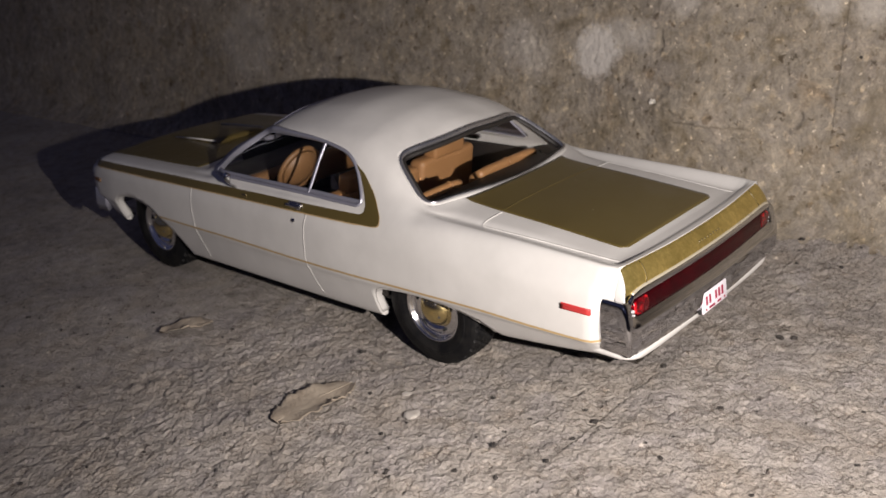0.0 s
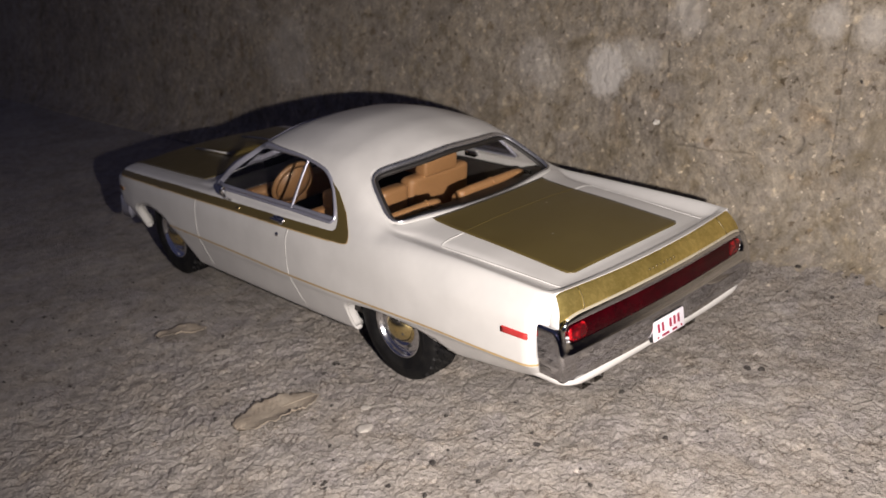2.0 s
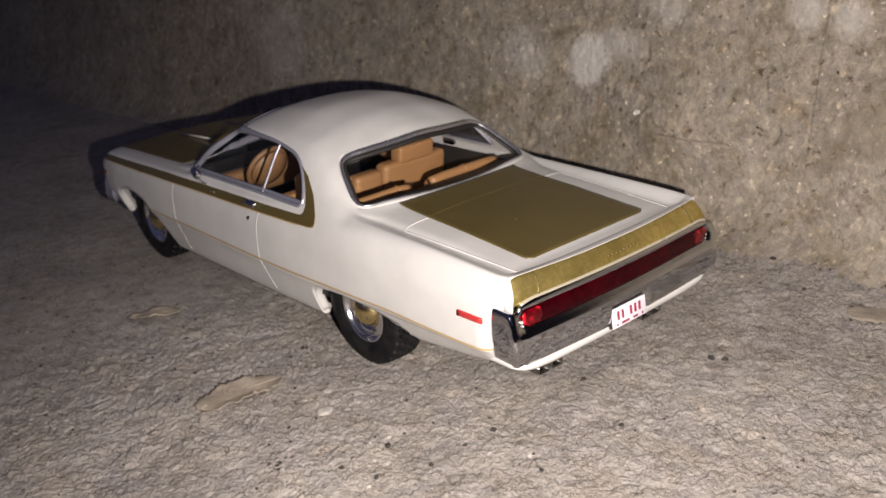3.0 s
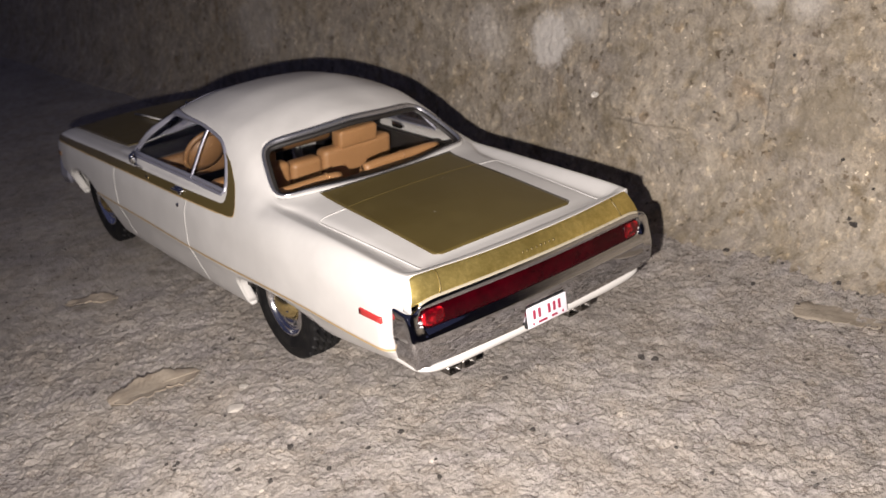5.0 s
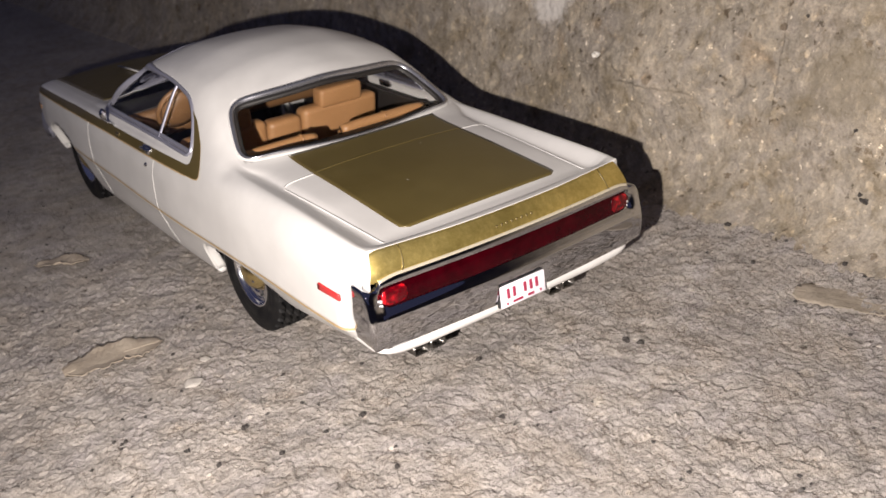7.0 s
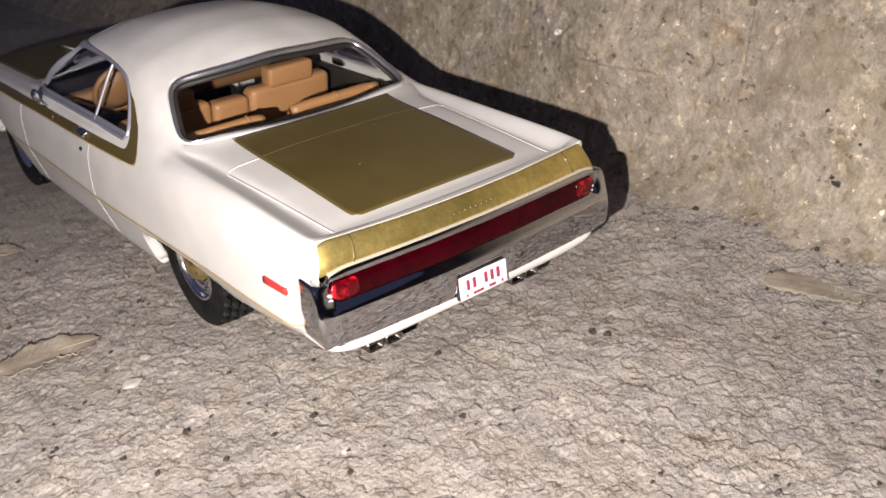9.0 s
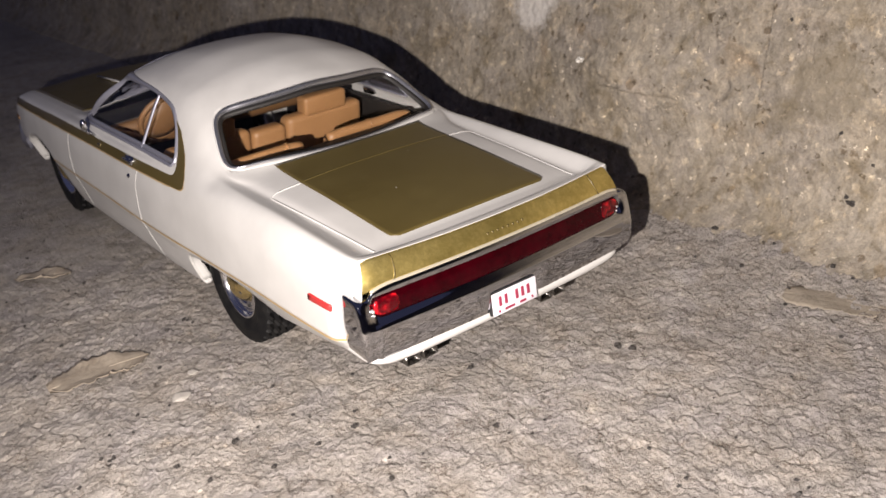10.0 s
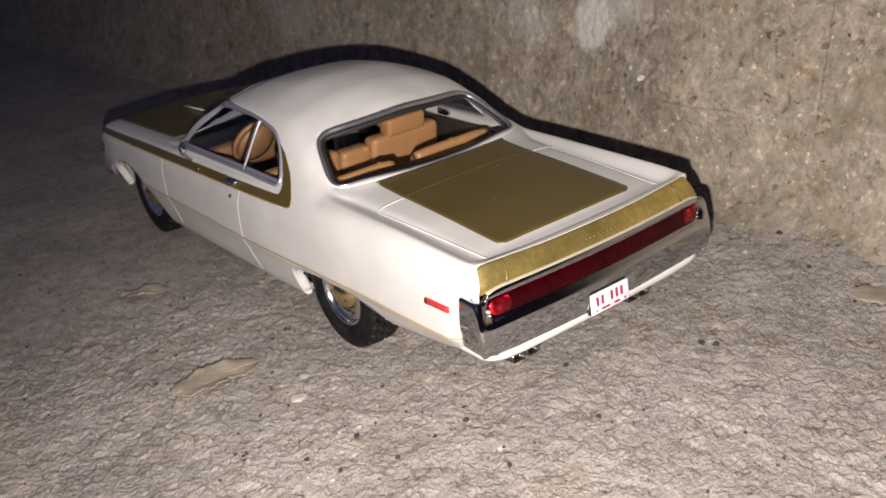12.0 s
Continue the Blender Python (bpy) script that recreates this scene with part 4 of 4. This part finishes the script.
END_CUT = [(-0.08, 0.798), (-0.046, 0.810), (-0.032, 0.814), (-0.018, 0.810), (-0.010, 0.797), (-0.007, 0.78), (-0.005, 0.755), (-0.004, 0.735), (-0.003, 0.71), (-0.001, 0.685), (0.0, 0.666), (0.0, 0.650), (0.0, 0.62), (-0.002, 0.59), (-0.005, 0.545), (-0.017, 0.497)] + END_TUCK


def dip(x):
    """The upper edge sinks at its very ends."""
    return 0.026 * min(max((abs(x) - 0.74) / 0.15, 0.0), 1.0) ** 2


def bumper_section(x, y=-0.3):
    turned = min(max((y + 0.245) / 0.03, 0.0), 1.0) if abs(x) > 0.9 else 0.0
    cut = [(u, z - dip(x) * min(max((z - 0.825) / 0.03, 0.0), 1.0)) for u, z in REAR_CUT]
    cut = eased(cut, END_CUT, min(max((abs(x) - 0.866) / 0.014, 0.0), 1.0))
    cut = eased(cut, FLANK_CUT, turned * turned * (3 - 2 * turned))
    if abs(x) < 0.178:
        # A bay for the plate.
        cut = [(u - 0.055 * min(max((0.60 - z) / 0.012, 0.0), 1.0), z) if i < 16 else (u - 0.02, z) for i, (u, z) in enumerate(cut)]
    return cut


bumper = part("rear_bumper", capped(ring_of(bumper_section, BUMPER, leaning)), chrome, car, "chrome loop bumper with faint scratches")
top_line = [p for p in BUMPER if abs(p[0]) < 0.875 and p[1] < -0.17]
# The chrome rim's highlight line is put into this bead's cream colour.
part("bumper_bead", capped(ring_of(lambda x, y: [(u, z - dip(x)) for u, z in ((-0.014, 0.859), (-0.014, 0.871), (-0.005, 0.875), (0.003, 0.871), (0.005, 0.862), (-0.006, 0.857))], top_line, leaning)), bead_highlight, bumper, "upper bumper edge with its cream highlight in the colour")


def lamp_section(x, y=-0.3):
    e = min(max((0.868 - abs(x)) / 0.075, 0.0), 1)
    r = math.sqrt(max(0.0, 1 - (1 - e) ** 2.4))
    m, h = 0.760, 0.057 * max(r, 0.05)
    return [(-0.024, m + h), (-0.010, m + h), (-0.004, m + h * 0.85), (-0.001, m + h * 0.4), (0.0, m), (-0.001, m - h * 0.4), (-0.004, m - h * 0.85), (-0.012, m - h), (-0.024, m - h)]


strip = dense([p for p in BUMPER if abs(p[0]) < 0.868 and p[1] < -0.1], 0.012, False)
lamp_ob = part("tail_lamp", capped(ring_of(lamp_section, strip, leaning)), red_lens, car, "long dark red tail lamp strip")
for s in (-1, 1):
    ends = [p for p in strip if 0.715 < s * p[0] < 0.866]

    def bright_section(x, y=-0.3):
        e = min(max((abs(x) - 0.715) / 0.03, 0.0), 1)
        k = 0.25 + 0.62 * math.sqrt(1 - (1 - e) ** 2)
        return [(u + 0.003, 0.761 + (z - 0.760) * k) for u, z in lamp_section(x, y)]

    part("lamp_lens", capped(ring_of(bright_section, ends, leaning)), red_bright, lamp_ob, "bright red lamp lens")
    for dx, dz, r in ((0.0, 0.0, 0.010), (-0.004, -0.024, 0.007)):
        part("lamp_screw", moved(lathe([(0.007, 0.0), (0.005, r * 0.7), (0.0, r), (-0.02, r)], (0, 0, 0), 10, 1), pose(s * 0.872 + s * dx, -0.222, 0.750 + dz) @ pose(0, 0, 0, 0, 0, -90)), bead_silver, bumper)

tilt = pose(0, -0.268, 0.513) @ pose(0, 0, 0, -5, 0, 0)
plate = part("number_plate", moved(block(-0.160, 0.160, -0.006, 0.006, -0.063, 0.063, 0.005, 2), tilt), plate_white, car, "small white plate with pink-red marks")
part("plate_mount", moved(block(-0.168, 0.168, 0.007, 0.03, -0.066, 0.066, 0.010, 2), tilt), chassis_black, plate)
for k, (x, w) in enumerate(((-0.108, 0.022), (-0.066, 0.022), (0.012, 0.022), (0.054, 0.022), (0.096, 0.022))):
    part("plate_bar", moved(block(x - w / 2, x + w / 2, -0.011, -0.004, -0.016, 0.042, 0.003, 1), tilt), plate_ink, plate, "pink-red bar", smooth=False)
for x, w in ((-0.045, 0.07), (0.05, 0.045), (-0.12, 0.012), (0.12, 0.012)):
    part("plate_bar", moved(block(x - w / 2, x + w / 2, -0.011, -0.004, -0.050, -0.036, 0.002, 1), tilt), plate_ink, plate, "pink-red bar", smooth=False)
for x in (-0.268, 0.236):
    part("bumper_bolt", moved(lathe([(0.012, 0.0), (0.010, 0.006), (0.0, 0.010), (-0.02, 0.010)], (0, 0, 0), 12, 1), pose(x, -0.284, 0.615) @ pose(0, 0, 0, 0, 0, -90)), chrome, bumper)


roll_path = dense(rounded([(-0.888, 0.06, 0.0), (-0.890, -0.212, 0.095), (0.0, -0.228, 1.0), (0.890, -0.212, 0.095), (0.888, 0.06, 0.0)], 0.1, 10)[7:-7], 0.04, False)
roll_fade = curve((0.0, 0.0), (0.55, 0.0), (0.75, 0.25), (0.87, 0.85), (0.95, 1.0))
roll = [[(p[0] * (1 + 0.024 * math.cos(t)), p[1] + 0.02 - 0.034 * math.cos(t), 0.442 + 0.024 * roll_fade(abs(p[0])) + (0.040 - 0.016 * roll_fade(abs(p[0]))) * math.sin(t)) for t in (2 * math.pi * k / 14 for k in range(14))] for p in roll_path]
part("valance", capped(roll), white_paint, car, "white painted lower valance")
for x in (-0.578, -0.464, 0.405, 0.515):
    outer = rounded([(-0.048, -0.026), (0.048, -0.026), (0.048, 0.026), (-0.048, 0.026)], 0.014, 4)
    inner = shrunk(outer, 0.008)
    rows = [[(x + a, 0.6, 0.28 + b) for a, b in outer], [(x + a, -0.085, 0.290 + b) for a, b in outer], [(x + a, -0.085, 0.290 + b) for a, b in inner], [(x + a, 0.10, 0.290 + b) for a, b in inner]]
    tip = part("exhaust_tip", sheet(rows, True), gun_metal, car, "dark chrome rectangular exhaust tip")
    # Black face put inside the tip for the shade of its opening.
    dark = bmesh.new()
    dark.faces.new([dark.verts.new((x + a, 0.06, 0.290 + b)) for a, b in inner])
    part("bore_shade", dark, dark_vinyl, tip)

# ---- front end, seen from behind only ----
front_path = [(-p[0] * 0.93, 5.46 - p[1] * 0.9) for p in BUMPER]


def front_section(x, y=-0.3):
    return [(0.0, 0.66), (0.012, 0.64), (0.012, 0.52), (-0.02, 0.45), (-0.07, 0.42), (-0.09, 0.5), (-0.07, 0.64)]


part("front_bumper", capped(ring_of(lambda x, y: [(-u, z) for u, z in front_section(x)], front_path)), trim_chrome, car, "chrome front bumper")

# ---- underside and wheel housings ----
part("chassis", block(-0.62, 0.62, 0.05, 5.45, 0.24, 0.40, 0.02), chassis_black, car, "black chassis plate")
part("floor_pan", block(-0.90, 0.90, 1.95, 4.0, 0.27, 0.36, 0.02), chassis_black, car)
for sign in (-1, 1):
    for loop, name in ((REAR_ARCH, "rear"), (FRONT_ARCH, "front")):
        path = [p for p in dense(loop, 0.03) if p[1] > rock_z(p[0]) + 0.02]
        k = max(range(len(path)), key=lambda i: (Vector(path[i]) - Vector(path[i - 1])).length)
        path = path[k:] + path[:k]
        rows = [[(sign * (side_x(y, z) - d), y, z) for y, z in path] for d in (0.008, 0.03, 0.05, 0.07)]
        bm = sheet(rows)
        bmesh.ops.recalc_face_normals(bm, faces=bm.faces)
        part("wheel_arch_lip", bm, white_paint, body, thick=0.012)
    for y0, y1 in ((0.6, 1.9), (4.0, 5.3)):
        part("wheel_housing", block(sign * 0.62 - 0.03, sign * 0.62 + 0.03, y0, y1, 0.3, 0.86, 0.01), chassis_black, car)
        part("wheel_housing_top", block(min(sign * 0.62, sign * 0.94), max(sign * 0.62, sign * 0.94), y0, y1, 0.78, 0.82, 0.01), chassis_black, car)


def wheel(sign, y):
    c = (sign * 0.795, y, 0.392)
    grow = 1.045
    hub = part("wheel", lathe([(-0.13, 0.0), (-0.13, 0.2), (0.0, 0.2), (0.06, 0.17), (0.06, 0.0)], c, 32, sign), chassis_black, car, "black tyre on a chrome and gold rally wheel")

    def tread(i, k):
        row = 9 <= i <= 19
        return -0.034 if row and ((k + (2 if i % 2 else 0)) % 4 == 0 or i in (11, 14, 17)) else 0.0

    profile = [(0.095, 0.205), (0.112, 0.225), (0.125, 0.25), (0.132, 0.275), (0.1325, 0.292), (0.1295, 0.296), (0.128, 0.318), (0.122, 0.345), (0.113, 0.366), (0.100, 0.380)]
    profile += [(0.08 - 0.018 * j, 0.383 + 0.003 * math.sin(math.pi * j / 9)) for j in range(10)]
    profile += [(-0.10, 0.380), (-0.12, 0.345), (-0.13, 0.30), (-0.12, 0.24), (-0.095, 0.205)]
    profile = [(u, r * grow) for u, r in profile]
    part("tyre", lathe(profile, c, 112, sign, tread), rubber, hub, "black treaded rubber tyre", smooth=False)
    rim = part("rim", lathe([(u, r * grow) for u, r in ((-0.09, 0.205), (0.09, 0.207), (0.104, 0.222), (0.112, 0.222), (0.115, 0.214), (0.106, 0.206), (0.092, 0.199), (0.078, 0.193), (0.074, 0.182), (0.084, 0.168), (0.088, 0.152), (0.080, 0.135), (0.068, 0.122), (0.070, 0.0))], c, 56, sign), wheel_chrome, hub, "chrome wheel rim")
    for k in range(5):
        a = 2 * math.pi * (k + 0.3) / 5
        slot = block(-0.01, 0.010, -0.024, 0.024, -0.010, 0.010, 0.006, 2)
        part("rim_slot", moved(slot, Matrix.Translation((c[0] + sign * 0.083, c[1] + 0.157 * math.cos(a), c[2] + 0.157 * math.sin(a))) @ Matrix.Rotation(a + math.pi / 2, 4, "X") @ Matrix.Rotation(radians(0), 4, "Y")), chassis_black, rim)
    part("wheel_cap", lathe([(0.066, 0.130), (0.080, 0.127), (0.098, 0.116), (0.120, 0.096), (0.137, 0.070), (0.148, 0.040), (0.152, 0.0)], c, 40, sign), gold_chrome, rim, "gold wheel centre with chrome hub")
    for k in range(5):
        a = 2 * math.pi * (k + 0.8) / 5
        part("wheel_nut", lathe([(0.100, 0.014), (0.130, 0.012), (0.136, 0.0)], (c[0], c[1] + 0.078 * math.cos(a), c[2] + 0.078 * math.sin(a)), 8, sign), chrome, rim)


for sign in (-1, 1):
    for y in (1.315, 4.68):
        wheel(sign, y)
for y in (1.27, 4.67):
    part("axle", tube([(-0.75, y, 0.37), (0.75, y, 0.37)], 0.05, 12), chassis_black, car)

# ---- cabin ----


def cushion(x0, x1, y0, y1, z0, z1, lean=0.0, bevel=0.05):
    bm = block(x0, x1, y0, y1, z0, z1, bevel, 4)
    for v in bm.verts:
        v.co.y -= lean * (v.co.z - z0)
    return bm


part("cabin_floor", block(-0.88, 0.88, 1.7, 3.9, 0.36, 0.40, 0.01), dark_vinyl, car, "dark cabin floor")
part("parcel_shelf", block(-0.80, 0.80, 1.24, 1.66, 0.955, 0.985, 0.01), dark_vinyl, car, "black parcel shelf")
part("cabin_back", block(-0.84, 0.84, 1.60, 1.64, 0.4, 0.97, 0.01), dark_vinyl, car)
for sign in (-1, 1):
    door_card = part("door_card", block(min(sign * 0.90, sign * 0.93), max(sign * 0.90, sign * 0.93), 1.72, 3.8, 0.40, 0.955, 0.01), dark_vinyl, car, "dark door card")
    part("arm_rest", cushion(min(sign * 0.80, sign * 0.90), max(sign * 0.80, sign * 0.90), 2.55, 3.3, 0.74, 0.82, 0, 0.025), tan_vinyl, door_card, "tan arm rest")
rear_seat = part("rear_seat", cushion(-0.80, 0.80, 1.70, 2.15, 0.42, 0.70), tan_vinyl, car, "tan vinyl rear bench")
for a, b in ((-0.75, -0.12), (0.11, 0.77)):
    part("rear_backrest", cushion(a, b, 1.72, 1.88, 0.60, 0.985, 0.15), tan_vinyl, rear_seat)
    part("bolster", tube([(a - 0.01, 1.70, 0.985), (a + 0.03, 1.70, 0.99), (a + 0.1, 1.70, 0.997), (b - 0.1, 1.70, 0.997), (b - 0.03, 1.70, 0.99), (b + 0.01, 1.70, 0.985)], 0.038, 14), tan_vinyl, rear_seat, "rolled tan seat top")
    c = a + 0.33 if a > 0 else b - 0.10
    part("seat_strap", tube([(c, 1.73, 1.025), (c, 1.70, 1.038), (c, 1.665, 1.025), (c, 1.655, 0.99)], 0.007, 6), tan_vinyl, rear_seat)
front_seat = part("front_seat", cushion(-0.80, 0.80, 2.45, 3.0, 0.46, 0.68), tan_vinyl, car, "tan vinyl split front bench with head rests")
for a, b in ((-0.78, -0.16), (-0.155, 0.125), (0.13, 0.78)):
    part("backrest", cushion(a, b, 2.38, 2.54, 0.55, 1.0 if b - a > 0.3 else 0.97, 0.18), tan_vinyl, front_seat)
for x in (-0.46, 0.46):
    part("head_rest", cushion(x - 0.18, x + 0.18, 2.30, 2.44, 0.97, 1.12, 0.15, 0.03), tan_vinyl, front_seat)
# Tan vinyl darkened in colour, for the shade the dashboard stands in.
dash = part("dashboard", cushion(-0.88, 0.88, 3.42, 3.85, 0.72, 0.98, 0.2, 0.06), dim_tan, car, "dashboard in tan darkened for shade, with black top")
part("dash_top", block(-0.86, 0.86, 3.45, 3.86, 0.965, 0.99, 0.012), dark_vinyl, dash)
sw = pose(-0.47, 3.08, 1.03) @ pose(0, 0, 0, -62, 0, 0)
ring = bmesh.new()
rows = []
for k in range(40):
    a = 2 * math.pi * k / 40
    rows.append([((0.19 + 0.022 * math.cos(t)) * math.cos(a), (0.19 + 0.022 * math.cos(t)) * math.sin(a), 0.022 * math.sin(t)) for t in (2 * math.pi * i / 10 for i in range(10))])
ring = sheet(rows + [rows[0]], True)
bmesh.ops.remove_doubles(ring, verts=ring.verts, dist=1e-5)
steer = part("steering_wheel", moved(ring, sw), dim_vinyl, car, "tan steering wheel")
part("wheel_hub", moved(block(-0.13, 0.13, -0.08, 0.07, -0.03, 0.025, 0.025), sw), dim_vinyl, steer)
part("wheel_dish", moved(lathe([(-0.05, 0.0), (-0.045, 0.09), (-0.015, 0.172), (-0.025, 0.172), (-0.06, 0.09), (-0.065, 0.0)], (0, 0, 0), 40, 1), sw @ pose(0, 0, 0, 0, -90, 0)), dim_vinyl, steer)
# Added dark tube, standing for the shaded slot above the hub.
part("slot_arc", moved(tube([(0.115 * math.cos(radians(q)), 0.115 * math.sin(radians(q)), -0.022) for q in range(20, 161, 10)], 0.014, 8), sw), dark_vinyl, steer, "dark arc in place of the open slot over the hub")
for a in (200, 340):
    c, s = math.cos(radians(a)), math.sin(radians(a))
    part("spoke", moved(tube([(0.05 * c, 0.05 * s, 0), (0.18 * c, 0.18 * s, 0)], 0.018, 8), sw), dim_vinyl, steer)
part("steering_column", tube([(-0.47, 3.10, 1.02), (-0.47, 3.55, 0.80)], 0.03, 10), dark_vinyl, steer)

# ---- leaves and crumbs on the ground ----


def leaf(length, width, curl, seed, at, turn, label, mat=dry_leaf):
    rng = random.Random(seed)
    n = 44
    grid = []
    jag = [rng.uniform(0.84, 1.06) for _ in range(n + 1)]
    jag2 = [rng.uniform(0.82, 1.08) for _ in range(n + 1)]
    for i in range(n + 1):
        t = i / n
        half = width / 2 * (math.sin(math.pi * min(max(t, 0.02), 0.985)) ** 0.36)
        row = []
        for k in range(-5, 6):
            u = k / 5
            w = half * (jag[i] if u < 0 else jag2[i])
            z = 0.014 + curl * max(0.0, -u) ** 2.5 * width + 0.010 * math.sin(9 * t + 3 * u) * abs(u) + 0.02 * (t - 0.5) ** 2 + 0.005 * math.sin(20 * t) * u + 0.005 * math.sin(14 * u + 5 * t)
            row.append((length * (t - 0.5), u * w + 0.04 * math.sin(3 * t) - 0.03, max(z, 0.004)))
        grid.append(row)
    bm = moved(sheet(grid), pose(at[0], at[1], at[2]) @ pose(0, 0, 0, 0, 0, turn))
    bmesh.ops.recalc_face_normals(bm, faces=bm.faces)
    base = holder("dry_leaf", at, label, "leaf")
    blade = part("leaf_blade", bm, mat, base, thick=0.003)
    m = pose(at[0], at[1], at[2]) @ pose(0, 0, 0, 0, 0, turn)
    part("leaf_vein", moved(tube([(length * (t - 0.5), 0.04 * math.sin(3 * t) - 0.03, 0.016 + 0.03 * (t - 0.5) ** 2) for t in np.linspace(0.0, 1.02, 9)], 0.003, 6), m), mat, blade)
    return base


leaf(0.60, 0.40, 0.10, 4, (-1.77, 1.62, 0.0), -4, "dry curled grey-brown leaf lying on concrete")
leaf(0.40, 0.27, 0.12, 9, (-1.57, 3.37, 0.0), -35, "small dry pale brown leaf beside the car")
leaf(0.62, 0.36, 0.0, 13, (1.93, -1.06, -0.005), -70, "flat dusty brown leaf near the wall", sunk_leaf)


def stone(name, at, size, seed, mat, label, flat=0.6, wild=1.0):
    bm = bmesh.new()
    bmesh.ops.create_icosphere(bm, subdivisions=2, radius=size)
    for v in bm.verts:
        k = 1 + wild * 0.95 * noise.noise(v.co * (1.4 / size) + Vector((seed * 3.1, 0, 0))) + wild * 0.45 * noise.noise(v.co * (3.6 / size) + Vector((0, seed * 2.3, 0)))
        v.co = Vector((v.co.x * k, v.co.y * k * 0.85, v.co.z * k * flat))
    moved(bm, pose(at[0], at[1], (at[2] if len(at) > 2 else 0.0) + size * flat * 0.55, 0, 0, seed * 47))
    return thing(name, bm, mat, label, "stone", smooth=False)


stone("crumb", (0.62, -0.45), 0.024, 1, stone_dark, "dark crumb lying on the concrete")
stone("crumb", (0.655, -0.53), 0.021, 2, stone_dark, "dark rough crumb lying on the concrete")
stone("crumb", (-0.14, 0.0), 0.020, 3, stone_dark, "tiny dark crumb on the concrete")
stone("pebble", (-1.51, 0.98), 0.058, 4, stone_pale, "pale flat pebble bedded in the concrete", 0.2, 0.4)
stone("pebble", (-1.48, 0.35), 0.020, 5, stone_dark, "tiny dark pebble on the concrete")
stone("pebble", (-0.95, 0.0), 0.016, 6, stone_dark, "tiny dark pebble on the concrete")


CRUMBS = [(-0.87, 0.12), (-0.94, 0.0), (-0.97, -0.35), (-0.41, -0.53), (-0.67, 0.45), (-1.17, 0.01), (-1.33, 0.38), (-1.80, 0.37), (-1.90, 2.32), (-1.83, 2.15),
          (-1.93, 2.64), (-1.10, 1.87), (-1.25, 1.59), (-1.47, 1.39), (-1.96, 0.91), (-1.72, 0.14), (2.24, -0.41), (1.92, -0.38), (2.15, -1.03), (2.21, 0.05), (1.85, -0.78), (2.20, -0.87)]
for k, (x, y) in enumerate(CRUMBS):
    rise_here = 0.10 * min(max((x - 1.55) / 0.75, 0), 1) ** 2
    crumb = stone("crumb", (x, y, rise_here), (0.010, 0.013, 0.009, 0.015)[k % 4] * (1.35 if x > 1.5 else 1.0), 10 + k, stone_dark, "small dark crumb lying on the concrete")
    tagged(crumb, "small dark crumb lying on the concrete", "stone", "dark crumbs")
stone("pebble", (-1.34, 1.185), 0.034, 41, stone_pale, "small pale pebble bedded in the concrete", 0.2, 0.4)


def grit():
    rng = random.Random(11)
    bm = bmesh.new()
    for k in range(900):
        x, y = rng.uniform(-3.8, 2.2), rng.uniform(-2.8, 5.5)
        if abs(x) < 1.05 and -0.3 < y < 5.8:
            continue
        s = 0.004 + 0.012 * rng.random() ** 3
        own = bmesh.new()
        bmesh.ops.create_icosphere(own, subdivisions=1, radius=s)
        for v in own.verts:
            v.co *= rng.uniform(0.45, 1.35)
            v.co.z *= 0.7
        moved(own, pose(x, y, 0.10 * min(max((x - 1.55) / 0.75, 0), 1) ** 2 + s * 0.3))
        joined(bm, own)
    return bm


thing("grit", grit(), stone_dark, "fine dark grit scattered over the concrete", "grit", kind="stuff", smooth=False)
flake = stone("wall_flake", (0, 0, 0), 0.035, 8, bright_white, "bright white paint flake stuck on the wall", 0.7)
flake.data.transform(Matrix.Translation(scaled((2.44, 1.57, 1.045))))

for k, (y, z, size) in enumerate(((-0.79, 0.41, 0.030), (-0.76, 0.44, 0.018), (-0.09, 0.59, 0.013), (0.44, 1.03, 0.013), (-0.15, 1.50, 0.014), (-0.63, 0.83, 0.015), (-0.88, 0.67, 0.014), (-0.06, 0.80, 0.011))):
    spot = np.unravel_index(np.argmin((WALL[1] - y) ** 2 + (WALL[2] - z) ** 2), WALL[0].shape)
    speck = stone("wall_speck", (0, 0, 0), size, 60 + k, stone_dark, "small dark speck stuck on the concrete wall", 0.8)
    speck.data.transform(Matrix.Translation(scaled((float(WALL[0][spot]) + 0.2 * size, y, z - 0.4 * size))))
    tagged(speck, "small dark speck stuck on the concrete wall", "stone", "wall specks")
